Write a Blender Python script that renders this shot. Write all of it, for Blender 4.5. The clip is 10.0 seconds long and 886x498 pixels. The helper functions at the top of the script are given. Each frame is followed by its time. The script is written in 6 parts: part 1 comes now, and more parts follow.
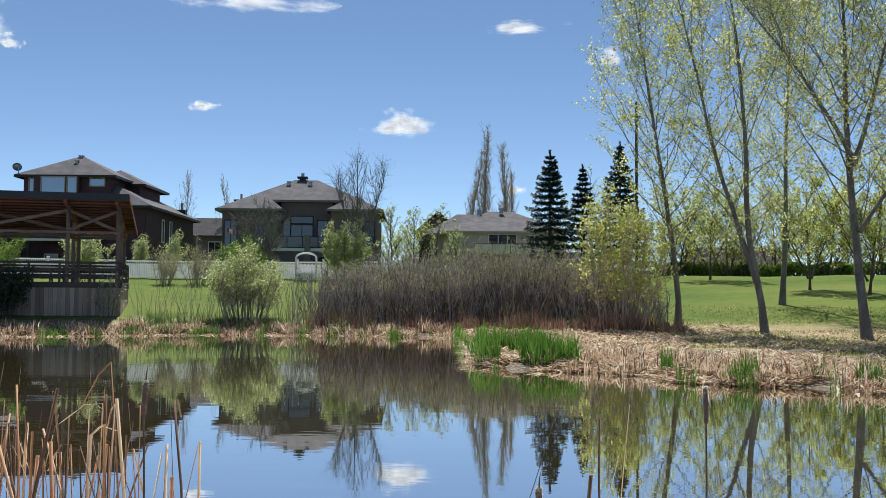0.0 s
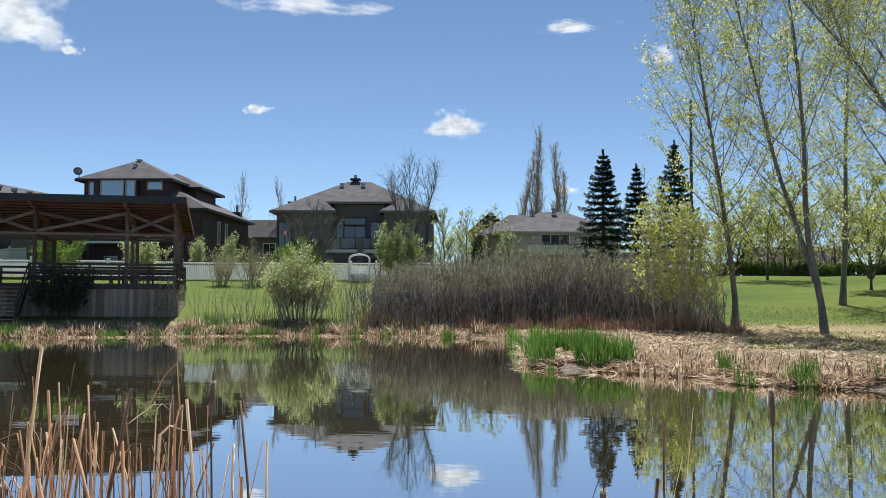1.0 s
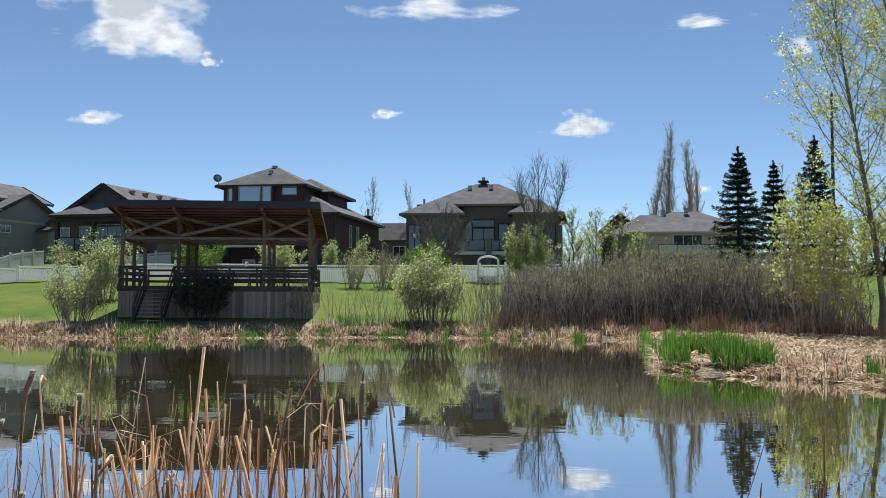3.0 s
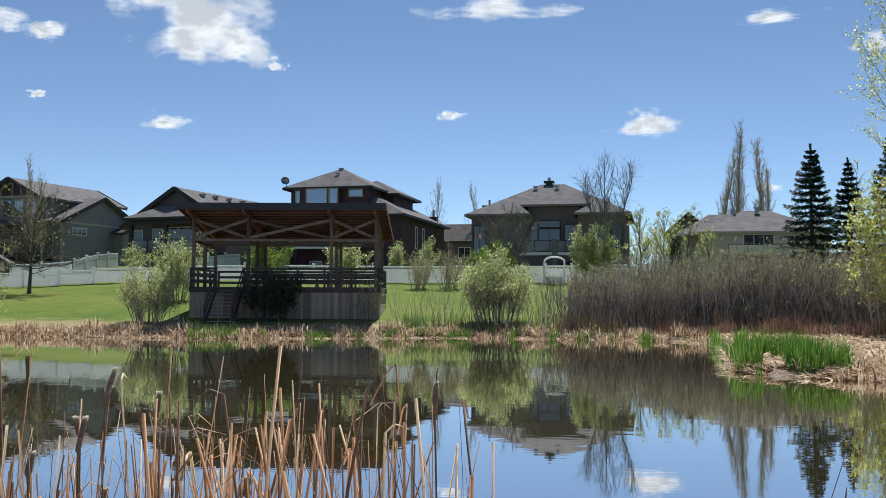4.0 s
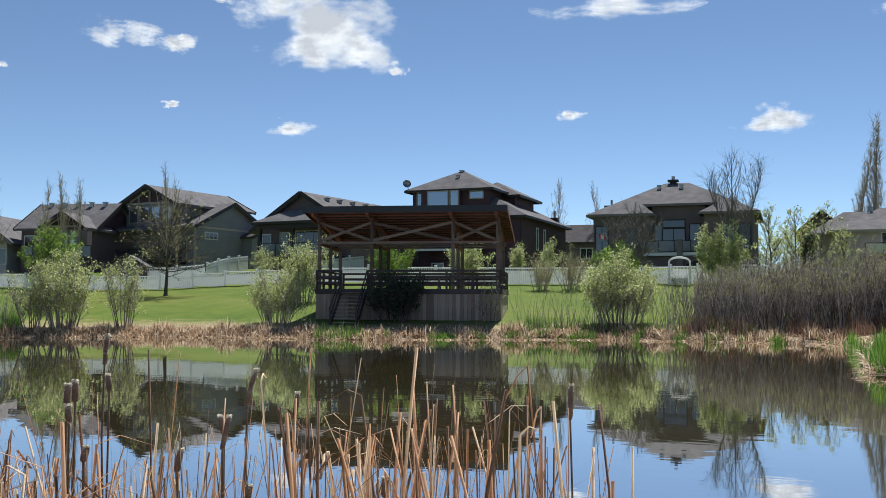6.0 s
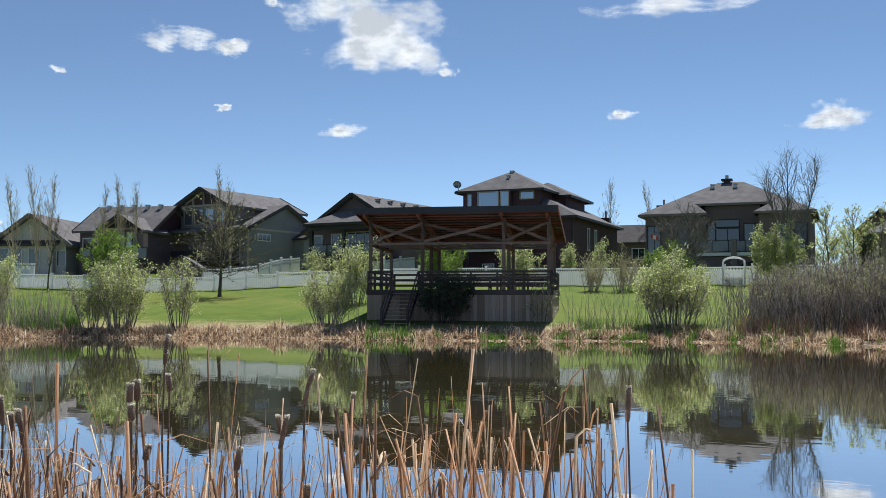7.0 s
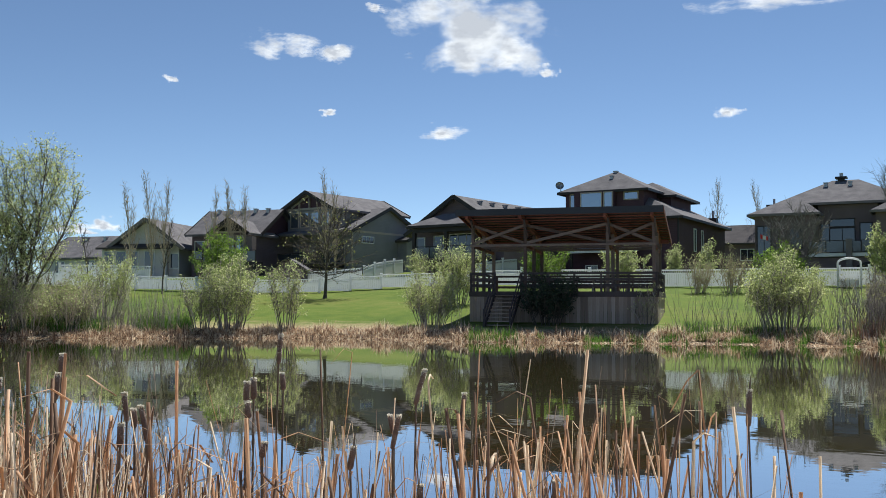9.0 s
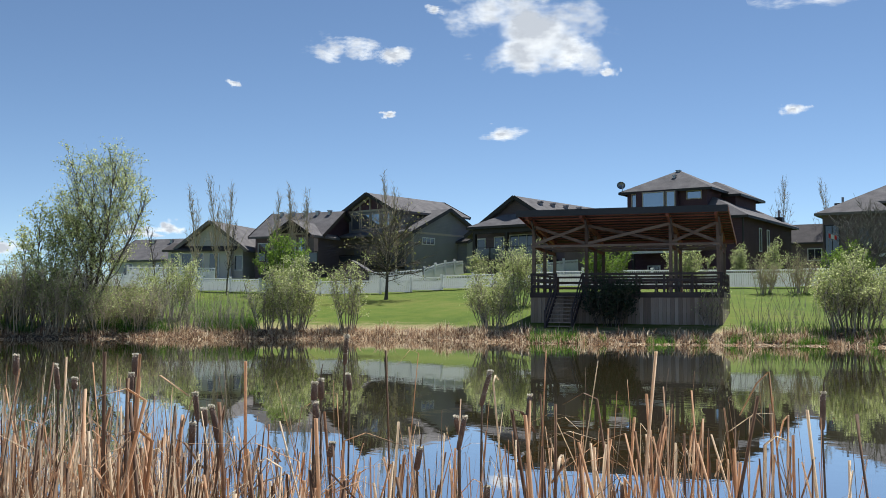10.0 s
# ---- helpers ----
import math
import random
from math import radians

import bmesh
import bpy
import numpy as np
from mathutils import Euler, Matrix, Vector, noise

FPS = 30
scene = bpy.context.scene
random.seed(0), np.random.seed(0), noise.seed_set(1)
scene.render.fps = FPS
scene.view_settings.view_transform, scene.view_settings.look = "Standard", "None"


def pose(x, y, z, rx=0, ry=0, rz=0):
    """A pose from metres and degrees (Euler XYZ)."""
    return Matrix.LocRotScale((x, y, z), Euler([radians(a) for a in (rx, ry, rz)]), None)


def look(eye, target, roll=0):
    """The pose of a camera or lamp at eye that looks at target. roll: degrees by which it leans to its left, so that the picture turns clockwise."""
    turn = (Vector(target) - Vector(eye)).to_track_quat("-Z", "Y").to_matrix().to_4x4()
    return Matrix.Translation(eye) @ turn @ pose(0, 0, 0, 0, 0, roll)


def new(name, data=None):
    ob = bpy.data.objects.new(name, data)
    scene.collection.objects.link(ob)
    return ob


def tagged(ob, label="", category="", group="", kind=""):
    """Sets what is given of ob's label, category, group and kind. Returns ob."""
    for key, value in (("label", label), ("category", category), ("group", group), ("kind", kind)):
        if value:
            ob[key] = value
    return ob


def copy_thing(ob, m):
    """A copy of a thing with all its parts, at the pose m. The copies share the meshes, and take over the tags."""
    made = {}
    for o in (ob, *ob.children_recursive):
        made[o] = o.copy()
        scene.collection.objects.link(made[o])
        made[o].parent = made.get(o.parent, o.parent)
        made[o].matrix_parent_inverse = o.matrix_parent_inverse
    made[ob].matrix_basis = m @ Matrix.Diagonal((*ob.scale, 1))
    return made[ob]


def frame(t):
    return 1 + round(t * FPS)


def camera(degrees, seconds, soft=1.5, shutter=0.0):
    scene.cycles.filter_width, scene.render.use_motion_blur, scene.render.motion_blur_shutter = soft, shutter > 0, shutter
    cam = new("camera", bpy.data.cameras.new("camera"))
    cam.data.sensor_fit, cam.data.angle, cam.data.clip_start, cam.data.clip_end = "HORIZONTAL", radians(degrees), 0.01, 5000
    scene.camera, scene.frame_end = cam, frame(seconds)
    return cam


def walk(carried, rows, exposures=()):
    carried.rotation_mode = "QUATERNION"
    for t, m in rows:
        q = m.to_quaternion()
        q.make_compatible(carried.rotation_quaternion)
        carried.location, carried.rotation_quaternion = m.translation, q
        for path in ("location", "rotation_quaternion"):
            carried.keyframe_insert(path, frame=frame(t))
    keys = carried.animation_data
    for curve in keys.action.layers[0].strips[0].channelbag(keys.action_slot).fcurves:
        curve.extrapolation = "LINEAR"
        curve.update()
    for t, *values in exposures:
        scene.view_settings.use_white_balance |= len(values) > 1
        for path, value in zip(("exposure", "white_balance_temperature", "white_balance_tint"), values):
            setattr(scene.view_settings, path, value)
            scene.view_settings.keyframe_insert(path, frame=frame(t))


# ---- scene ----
cam = camera(48.86, 10.0, soft=0.85)
# seconds, place in metres (water level is 0), turn, tilt and lean in degrees
ROWS = [
    (0.0, 0.000, 0.000, 1.750, 0.00, 2.90, -0.35),
    (0.5, -0.018, -0.012, 1.756, 1.36, 2.92, -0.33),
    (1.0, -0.039, -0.007, 1.753, 3.06, 2.93, -0.26),
    (1.5, -0.052, -0.017, 1.754, 4.94, 2.94, -0.20),
    (2.0, -0.074, -0.011, 1.753, 6.77, 2.97, -0.19),
    (2.5, -0.090, -0.015, 1.755, 8.66, 2.99, -0.21),
    (4.0, -0.140, -0.010, 1.748, 14.40, 3.05, -0.19),
    (4.5, -0.149, -0.011, 1.749, 16.29, 3.08, -0.21),
    (5.0, -0.165, -0.008, 1.751, 18.04, 3.10, -0.23),
    (5.5, -0.181, -0.006, 1.749, 19.82, 3.11, -0.19),
    (7.0, -0.212, -0.016, 1.750, 24.44, 3.16, -0.12),
    (7.5, -0.223, -0.015, 1.748, 25.81, 3.19, -0.16),
    (8.0, -0.233, -0.016, 1.746, 27.18, 3.20, -0.12),
    (8.5, -0.248, -0.006, 1.745, 28.73, 3.22, -0.21),
    (9.0, -0.260, -0.002, 1.743, 30.42, 3.25, -0.22),
    (9.5, -0.269, -0.004, 1.744, 32.13, 3.28, -0.23),
    (10.0, -0.277, -0.012, 1.743, 33.96, 3.30, -0.17),
]
walk(cam, [(t, pose(x, y, z, 90 + tilt, lean, turn)) for t, x, y, z, turn, tilt, lean in ROWS], exposures=[(0.0, 0.4, 6400, 5), (10.0, 0.4, 6400, 5)])

# ---- world and sun ----
SUN_AZ, SUN_EL = 4.0, 58.0
world = bpy.data.worlds.new("sky")
scene.world = world
world.use_nodes = True
wn = world.node_tree
wn.nodes.clear()
w_out = wn.nodes.new("ShaderNodeOutputWorld")
w_bg = wn.nodes.new("ShaderNodeBackground")
w_sky = wn.nodes.new("ShaderNodeTexSky")
w_sky.sky_type, w_sky.sun_disc = "NISHITA", False
w_sky.sun_elevation, w_sky.sun_rotation = radians(SUN_EL), radians(-SUN_AZ)
w_sky.altitude, w_sky.air_density, w_sky.dust_density, w_sky.ozone_density = 700, 0.6, 0.0, 1.6
w_bg.inputs["Strength"].default_value = 0.093
wn.links.new(w_sky.outputs[0], w_bg.inputs["Color"])
wn.links.new(w_bg.outputs[0], w_out.inputs["Surface"])

sun = new("sun", bpy.data.lights.new("sun", "SUN"))
sun.data.energy, sun.data.angle, sun.data.color = 5.0, radians(0.5), (1.0, 0.965, 0.91)
_a, _e = radians(SUN_AZ), radians(SUN_EL)
sun.matrix_world = look((-math.sin(_a) * math.cos(_e) * 50, math.cos(_a) * math.cos(_e) * 50, math.sin(_e) * 50), (0, 0, 0))


# ---- materials ----
def material(name, colours, rough=0.8, scale=4.0, fine=40.0, bump=0.2, dist=0.02, metal=0.0, translucent=0.0, island=0.0, spec=0.3, stretch=(1, 1, 1), per_object=0.0, band=None):
    """Two or three colours mixed by coarse and fine noise, varied piece by piece, with relief. band: axis, width and depth of laps or grooves."""
    m = bpy.data.materials.new(name)
    m.use_nodes = True
    nt = m.node_tree
    nt.nodes.clear()
    N, L = nt.nodes.new, nt.links.new
    out, b = N("ShaderNodeOutputMaterial"), N("ShaderNodeBsdfPrincipled")
    b.inputs["Roughness"].default_value, b.inputs["Metallic"].default_value = rough, metal
    b.inputs["Specular IOR Level"].default_value = spec
    tc, mp = N("ShaderNodeTexCoord"), N("ShaderNodeMapping")
    mp.inputs["Scale"].default_value = stretch
    L(tc.outputs["Object"], mp.inputs["Vector"])
    n1, n2 = N("ShaderNodeTexNoise"), N("ShaderNodeTexNoise")
    n1.inputs["Scale"].default_value, n1.inputs["Detail"].default_value = scale, 5
    n2.inputs["Scale"].default_value, n2.inputs["Detail"].default_value = fine, 3
    L(mp.outputs[0], n1.inputs["Vector"]), L(mp.outputs[0], n2.inputs["Vector"])
    add = N("ShaderNodeMath")
    add.operation = "MULTIPLY_ADD"
    L(n2.outputs["Fac"], add.inputs[0])
    add.inputs[1].default_value = 0.5
    s0 = N("ShaderNodeMath")
    s0.operation = "MULTIPLY_ADD"
    L(n1.outputs["Fac"], s0.inputs[0])
    s0.inputs[1].default_value, s0.inputs[2].default_value = 0.9, -0.2
    L(s0.outputs[0], add.inputs[2])
    fac = add.outputs[0]
    if island or per_object:
        src = N("ShaderNodeNewGeometry").outputs["Random Per Island"] if island else N("ShaderNodeObjectInfo").outputs["Random"]
        mx = N("ShaderNodeMath")
        mx.operation = "MULTIPLY_ADD"
        L(src, mx.inputs[0])
        mx.inputs[1].default_value = island or per_object
        sc = N("ShaderNodeMath")
        sc.operation = "MULTIPLY_ADD"
        L(fac, sc.inputs[0])
        sc.inputs[1].default_value, sc.inputs[2].default_value = 1.0 - (island or per_object) * 0.8, -0.1
        L(sc.outputs[0], mx.inputs[2])
        fac = mx.outputs[0]
    ramp = N("ShaderNodeValToRGB")
    cr = ramp.color_ramp
    stops = np.linspace(0.18, 0.82, len(colours))
    cr.elements[0].position, cr.elements[0].color = stops[0], (*colours[0], 1)
    cr.elements[1].position, cr.elements[1].color = stops[-1], (*colours[-1], 1)
    for s, c in zip(stops[1:-1], colours[1:-1]):
        cr.elements.new(s).color = (*c, 1)
    L(fac, ramp.inputs[0])
    L(ramp.outputs[0], b.inputs["Base Color"])
    if band:
        axis, width, depth = band
        sep, md, st = N("ShaderNodeSeparateXYZ"), N("ShaderNodeMath"), N("ShaderNodeMath")
        L(tc.outputs["Object"], sep.inputs[0])
        md.operation, st.operation = "DIVIDE", "FRACT"
        L(sep.outputs[axis], md.inputs[0])
        md.inputs[1].default_value = width
        L(md.outputs[0], st.inputs[0])
        bb = N("ShaderNodeBump")
        bb.inputs["Strength"].default_value, bb.inputs["Distance"].default_value = 0.6, depth
        L(st.outputs[0], bb.inputs["Height"])
    if bump:
        bp = N("ShaderNodeBump")
        bp.inputs["Strength"].default_value, bp.inputs["Distance"].default_value = bump, dist
        L(n2.outputs["Fac"], bp.inputs["Height"])
        if band:
            L(bb.outputs[0], bp.inputs["Normal"])
        L(bp.outputs[0], b.inputs["Normal"])
    if translucent:
        t, mix = N("ShaderNodeBsdfTranslucent"), N("ShaderNodeMixShader")
        L(ramp.outputs[0], t.inputs["Color"])
        mix.inputs[0].default_value = translucent
        L(b.outputs[0], mix.inputs[1]), L(t.outputs[0], mix.inputs[2])
        L(mix.outputs[0], out.inputs["Surface"])
    else:
        L(b.outputs[0], out.inputs["Surface"])
    return m


def glass_material(name="window_glass", colour=(0.3, 0.34, 0.38, 1), metal=0.7):
    m = bpy.data.materials.new(name)
    m.use_nodes = True
    b = m.node_tree.nodes["Principled BSDF"]
    b.inputs["Base Color"].default_value = colour
    b.inputs["Roughness"].default_value, b.inputs["Specular IOR Level"].default_value = 0.04, 0.9
    b.inputs["Metallic"].default_value = metal
    return m


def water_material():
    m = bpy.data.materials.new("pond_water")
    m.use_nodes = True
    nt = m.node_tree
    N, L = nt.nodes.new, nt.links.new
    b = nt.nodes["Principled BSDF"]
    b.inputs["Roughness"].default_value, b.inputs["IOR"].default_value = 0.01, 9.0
    tc = N("ShaderNodeTexCoord")
    n0 = N("ShaderNodeTexNoise")
    n0.inputs["Scale"].default_value, n0.inputs["Detail"].default_value = 0.15, 3
    L(tc.outputs["Object"], n0.inputs["Vector"])
    r = N("ShaderNodeValToRGB")
    r.color_ramp.elements[0].color, r.color_ramp.elements[1].color = (0.058, 0.048, 0.021, 1), (0.085, 0.07, 0.031, 1)
    L(n0.outputs["Fac"], r.inputs[0])
    L(r.outputs[0], b.inputs["Base Color"])
    # wind ripples lie in patches on a calm surface
    mp = N("ShaderNodeMapping")
    mp.inputs["Scale"].default_value, mp.inputs["Rotation"].default_value = (0.55, 1.6, 1.0), (0, 0, 0.35)
    L(tc.outputs["Object"], mp.inputs["Vector"])
    n1, n2 = N("ShaderNodeTexNoise"), N("ShaderNodeTexNoise")
    n1.inputs["Scale"].default_value, n1.inputs["Detail"].default_value = 2.2, 3
    n2.inputs["Scale"].default_value, n2.inputs["Detail"].default_value = 0.35, 2
    L(mp.outputs[0], n1.inputs["Vector"]), L(mp.outputs[0], n2.inputs["Vector"])
    add = N("ShaderNodeMath")
    add.operation = "MULTIPLY_ADD"
    L(n1.outputs["Fac"], add.inputs[0])
    add.inputs[1].default_value = 0.5
    L(n2.outputs["Fac"], add.inputs[2])
    bp = N("ShaderNodeBump")
    bp.inputs["Strength"].default_value, bp.inputs["Distance"].default_value = 0.4, 0.004
    L(add.outputs[0], bp.inputs["Height"])
    L(bp.outputs[0], b.inputs["Normal"]), L(bp.outputs[0], b.inputs["Coat Normal"])
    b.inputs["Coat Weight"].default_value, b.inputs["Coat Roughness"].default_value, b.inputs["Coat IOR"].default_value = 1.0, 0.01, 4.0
    return m


def ground_material():
    m = bpy.data.materials.new("lawn_and_bank")
    m.use_nodes = True
    nt = m.node_tree
    N, L = nt.nodes.new, nt.links.new
    b = nt.nodes["Principled BSDF"]
    b.inputs["Roughness"].default_value, b.inputs["Specular IOR Level"].default_value = 0.9, 0.15
    tc = N("ShaderNodeTexCoord")

    def noise_at(scale, detail=5):
        n = N("ShaderNodeTexNoise")
        n.inputs["Scale"].default_value, n.inputs["Detail"].default_value = scale, detail
        L(tc.outputs["Object"], n.inputs["Vector"])
        return n.outputs["Fac"]

    def ramp_of(src, stops):
        r = N("ShaderNodeValToRGB")
        e = r.color_ramp.elements
        e[0].position, e[0].color = stops[0][0], (*stops[0][1], 1)
        e[1].position, e[1].color = stops[-1][0], (*stops[-1][1], 1)
        for p, c in stops[1:-1]:
            e.new(p).color = (*c, 1)
        L(src, r.inputs[0])
        return r.outputs[0]
    coarse, mid, fine = noise_at(0.12), noise_at(1.1), noise_at(14.0, 6)
    blend = N("ShaderNodeMath")
    blend.operation = "MULTIPLY_ADD"
    L(coarse, blend.inputs[0])
    blend.inputs[1].default_value = 0.5
    half = N("ShaderNodeMath")
    half.operation = "MULTIPLY"
    L(fine, half.inputs[0])
    half.inputs[1].default_value = 0.22
    third = N("ShaderNodeMath")
    third.operation = "MULTIPLY_ADD"
    L(mid, third.inputs[0])
    third.inputs[1].default_value = 0.3
    L(half.outputs[0], third.inputs[2])
    L(third.outputs[0], blend.inputs[2])
    lawn = ramp_of(blend.outputs[0], [(0.38, (0.06, 0.105, 0.010)), (0.5, (0.1, 0.145, 0.016)), (0.64, (0.16, 0.17, 0.036))])
    bank = ramp_of(fine, [(0.32, (0.15, 0.115, 0.065)), (0.5, (0.32, 0.245, 0.145)), (0.68, (0.52, 0.42, 0.26))])
    mud = ramp_of(fine, [(0.32, (0.07, 0.05, 0.036)), (0.52, (0.17, 0.13, 0.095)), (0.68, (0.4, 0.33, 0.26))])
    sep = N("ShaderNodeSeparateXYZ")
    L(N("ShaderNodeNewGeometry").outputs["Position"], sep.inputs[0])
    hh = N("ShaderNodeMath")
    hh.operation = "MULTIPLY_ADD"
    L(mid, hh.inputs[0])
    hh.inputs[1].default_value = -0.55
    L(sep.outputs["Z"], hh.inputs[2])
    edge = N("ShaderNodeMapRange")
    edge.inputs["From Min"].default_value, edge.inputs["From Max"].default_value = 0.16, 0.5
    L(hh.outputs[0], edge.inputs["Value"])
    mix = N("ShaderNodeMix")
    mix.data_type = "RGBA"
    L(edge.outputs[0], mix.inputs[0])
    wet, low = N("ShaderNodeMix"), N("ShaderNodeMapRange")
    wet.data_type = "RGBA"
    low.inputs["From Min"].default_value, low.inputs["From Max"].default_value = -0.14, 0.0
    L(hh.outputs[0], low.inputs["Value"])
    L(low.outputs[0], wet.inputs[0])
    L(mud, wet.inputs[6]), L(bank, wet.inputs[7])
    L(wet.outputs[2], mix.inputs[6]), L(lawn, mix.inputs[7])
    L(mix.outputs[2], b.inputs["Base Color"])
    bp = N("ShaderNodeBump")
    bp.inputs["Strength"].default_value, bp.inputs["Distance"].default_value = 0.6, 0.06
    L(fine, bp.inputs["Height"])
    L(bp.outputs[0], b.inputs["Normal"])
    return m


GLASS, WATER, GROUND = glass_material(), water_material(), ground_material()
GLASS_DARK = glass_material("dark_window_glass", (0.03, 0.035, 0.045, 1), 0.0)
SHINGLE = material("grey_brown_shingles", [(0.1, 0.093, 0.1), (0.155, 0.145, 0.153), (0.22, 0.207, 0.213)], 0.95, 1.2, 9, 0.5, 0.02, spec=0.1, band=(2, 0.07, 0.02))
SHINGLE_DARK = material("dark_brown_shingles", [(0.06, 0.054, 0.056), (0.1, 0.09, 0.092)], 0.95, 1.2, 9, 0.5, 0.02, spec=0.1, band=(2, 0.07, 0.02))
BROWN_SIDING = material("dark_brown_siding", [(0.066, 0.034, 0.044), (0.096, 0.052, 0.064)], 0.75, 0.8, 12, 0.15, 0.01, band=(2, 0.15, 0.02))
GREY_SIDING = material("grey_brown_siding", [(0.125, 0.092, 0.1), (0.165, 0.124, 0.135)], 0.75, 0.8, 12, 0.15, 0.01, band=(2, 0.15, 0.02))
GREEN_SIDING = material("grey_green_siding", [(0.2, 0.203, 0.215), (0.255, 0.258, 0.27)], 0.75, 0.8, 12, 0.15, 0.01, band=(2, 0.15, 0.02))
TAUPE = material("taupe_stucco", [(0.145, 0.11, 0.108), (0.19, 0.148, 0.144)], 0.9, 0.9, 30, 0.3, 0.01)
BEIGE = material("beige_stucco", [(0.42, 0.36, 0.32), (0.5, 0.44, 0.39)], 0.9, 0.9, 30, 0.3, 0.01)
CREAM = material("cream_siding", [(0.52, 0.49, 0.47), (0.62, 0.59, 0.57)], 0.75, 0.8, 12, 0.15, 0.01, band=(2, 0.15, 0.02))
DARK_TRIM = material("dark_brown_fascia", [(0.022, 0.018, 0.017), (0.036, 0.03, 0.027)], 0.5, 1, 20, 0.1, 0.005)
GUTTER = material("grey_brown_gutter", [(0.14, 0.12, 0.115), (0.2, 0.175, 0.165)], 0.5, 1, 20, 0.1, 0.005)
WHITE_TRIM = material("white_trim", [(0.6, 0.6, 0.58), (0.72, 0.72, 0.7)], 0.5, 1, 20, 0.1, 0.005)
TAN_TRIM = material("tan_trim", [(0.36, 0.31, 0.25), (0.45, 0.4, 0.33)], 0.6, 1, 20, 0.1, 0.005)
VINYL = material("white_vinyl", [(0.78, 0.79, 0.81), (0.88, 0.89, 0.9)], 0.45, 0.6, 14, 0.1, 0.005, per_object=0.3, translucent=0.5)
STAGE_WOOD = material("weathered_brown_wood", [(0.25, 0.185, 0.15), (0.41, 0.32, 0.265), (0.55, 0.46, 0.4)], 0.85, 1.5, 14, 0.5, 0.01, stretch=(4, 4, 0.5), per_object=0.5)
STAGE_RAIL = material("dark_stained_rail_and_roof_shade", [(0.055, 0.042, 0.043), (0.1, 0.078, 0.076)], 0.7, 2, 20, 0.3, 0.006, per_object=0.4)
STAGE_BEAM = material("brown_stained_beam", [(0.09, 0.06, 0.05), (0.16, 0.115, 0.095), (0.24, 0.18, 0.15)], 0.8, 1.5, 14, 0.4, 0.008, stretch=(1, 1, 1), per_object=0.5)
ROOF_WOOD = material("red_brown_roof_timber", [(0.11, 0.036, 0.028), (0.19, 0.066, 0.048), (0.25, 0.095, 0.07)], 0.75, 1.5, 14, 0.4, 0.008, stretch=(0.5, 4, 4), per_object=0.5)
ROOF_METAL = material("dark_blue_grey_roofing", [(0.02, 0.022, 0.028), (0.035, 0.037, 0.044)], 0.45, 1, 12, 0.1, 0.005)
METAL = material("grey_metal", [(0.25, 0.25, 0.26), (0.4, 0.4, 0.41)], 0.4, 3, 30, 0.1, 0.002, metal=0.8)
CLEAR_RAIL = material("smoked_rail_glass", [(0.045, 0.052, 0.056), (0.07, 0.08, 0.085)], 0.1, 1, 8, 0.0, spec=0.7)
BARK_GREY = material("grey_poplar_bark", [(0.085, 0.078, 0.068), (0.17, 0.158, 0.14), (0.3, 0.285, 0.255)], 0.9, 3, 22, 0.7, 0.03, stretch=(1, 1, 0.35))
BARK_DARK = material("dark_bark", [(0.07, 0.056, 0.046), (0.14, 0.115, 0.095)], 0.9, 3, 22, 0.7, 0.02)
BARK_TAN = material("pale_twigs", [(0.33, 0.27, 0.19), (0.55, 0.46, 0.34)], 0.9, 2, 20, 0.3, 0.01)
STEM_GREY = material("grey_brown_willow_stems", [(0.12, 0.1, 0.094), (0.29, 0.247, 0.228), (0.52, 0.455, 0.415)], 0.9, 2, 20, 0.0, 0.01, island=0.85)
LEAF_YELLOW = material("young_yellow_green_leaves", [(0.34, 0.37, 0.07), (0.5, 0.54, 0.13), (0.68, 0.68, 0.27)], 0.6, 1, 6, 0, translucent=0.66, island=0.85)
LEAF_FRESH = material("fresh_pale_green_leaves", [(0.26, 0.31, 0.11), (0.43, 0.48, 0.19), (0.66, 0.67, 0.37)], 0.6, 1, 6, 0, translucent=0.62, island=0.85)
LEAF_POPLAR = material("small_pale_poplar_leaves", [(0.3, 0.33, 0.09), (0.56, 0.58, 0.18), (0.82, 0.8, 0.42)], 0.55, 1, 6, 0, translucent=0.62, island=0.85)
LEAF_BUD = material("olive_willow_buds", [(0.2, 0.21, 0.07), (0.34, 0.35, 0.13), (0.5, 0.48, 0.22)], 0.6, 1, 6, 0, translucent=0.5, island=0.85)
LEAF_GREEN = material("green_leaves", [(0.12, 0.20, 0.03), (0.2, 0.31, 0.05), (0.3, 0.4, 0.09)], 0.6, 1, 6, 0, translucent=0.6, island=0.8)
LEAF_DARK = material("dark_evergreen_leaves", [(0.02, 0.035, 0.02), (0.045, 0.065, 0.035)], 0.6, 1, 6, 0, translucent=0.15, island=0.8)
NEEDLE = material("blue_green_spruce_needles", [(0.01, 0.024, 0.017), (0.028, 0.055, 0.04), (0.07, 0.11, 0.08)], 0.6, 1, 6, 0, translucent=0.2, island=0.8)
REED_DRY = material("dry_tan_reed_leaves", [(0.17, 0.1, 0.068), (0.5, 0.335, 0.22), (0.7, 0.52, 0.36), (0.9, 0.78, 0.6)], 0.8, 0.5, 6, 0, translucent=0.4, island=0.9)
REED_RUST = material("rusty_brown_dead_stalks", [(0.12, 0.065, 0.05), (0.27, 0.155, 0.115), (0.45, 0.3, 0.22)], 0.85, 0.5, 6, 0, translucent=0.3, island=0.85)
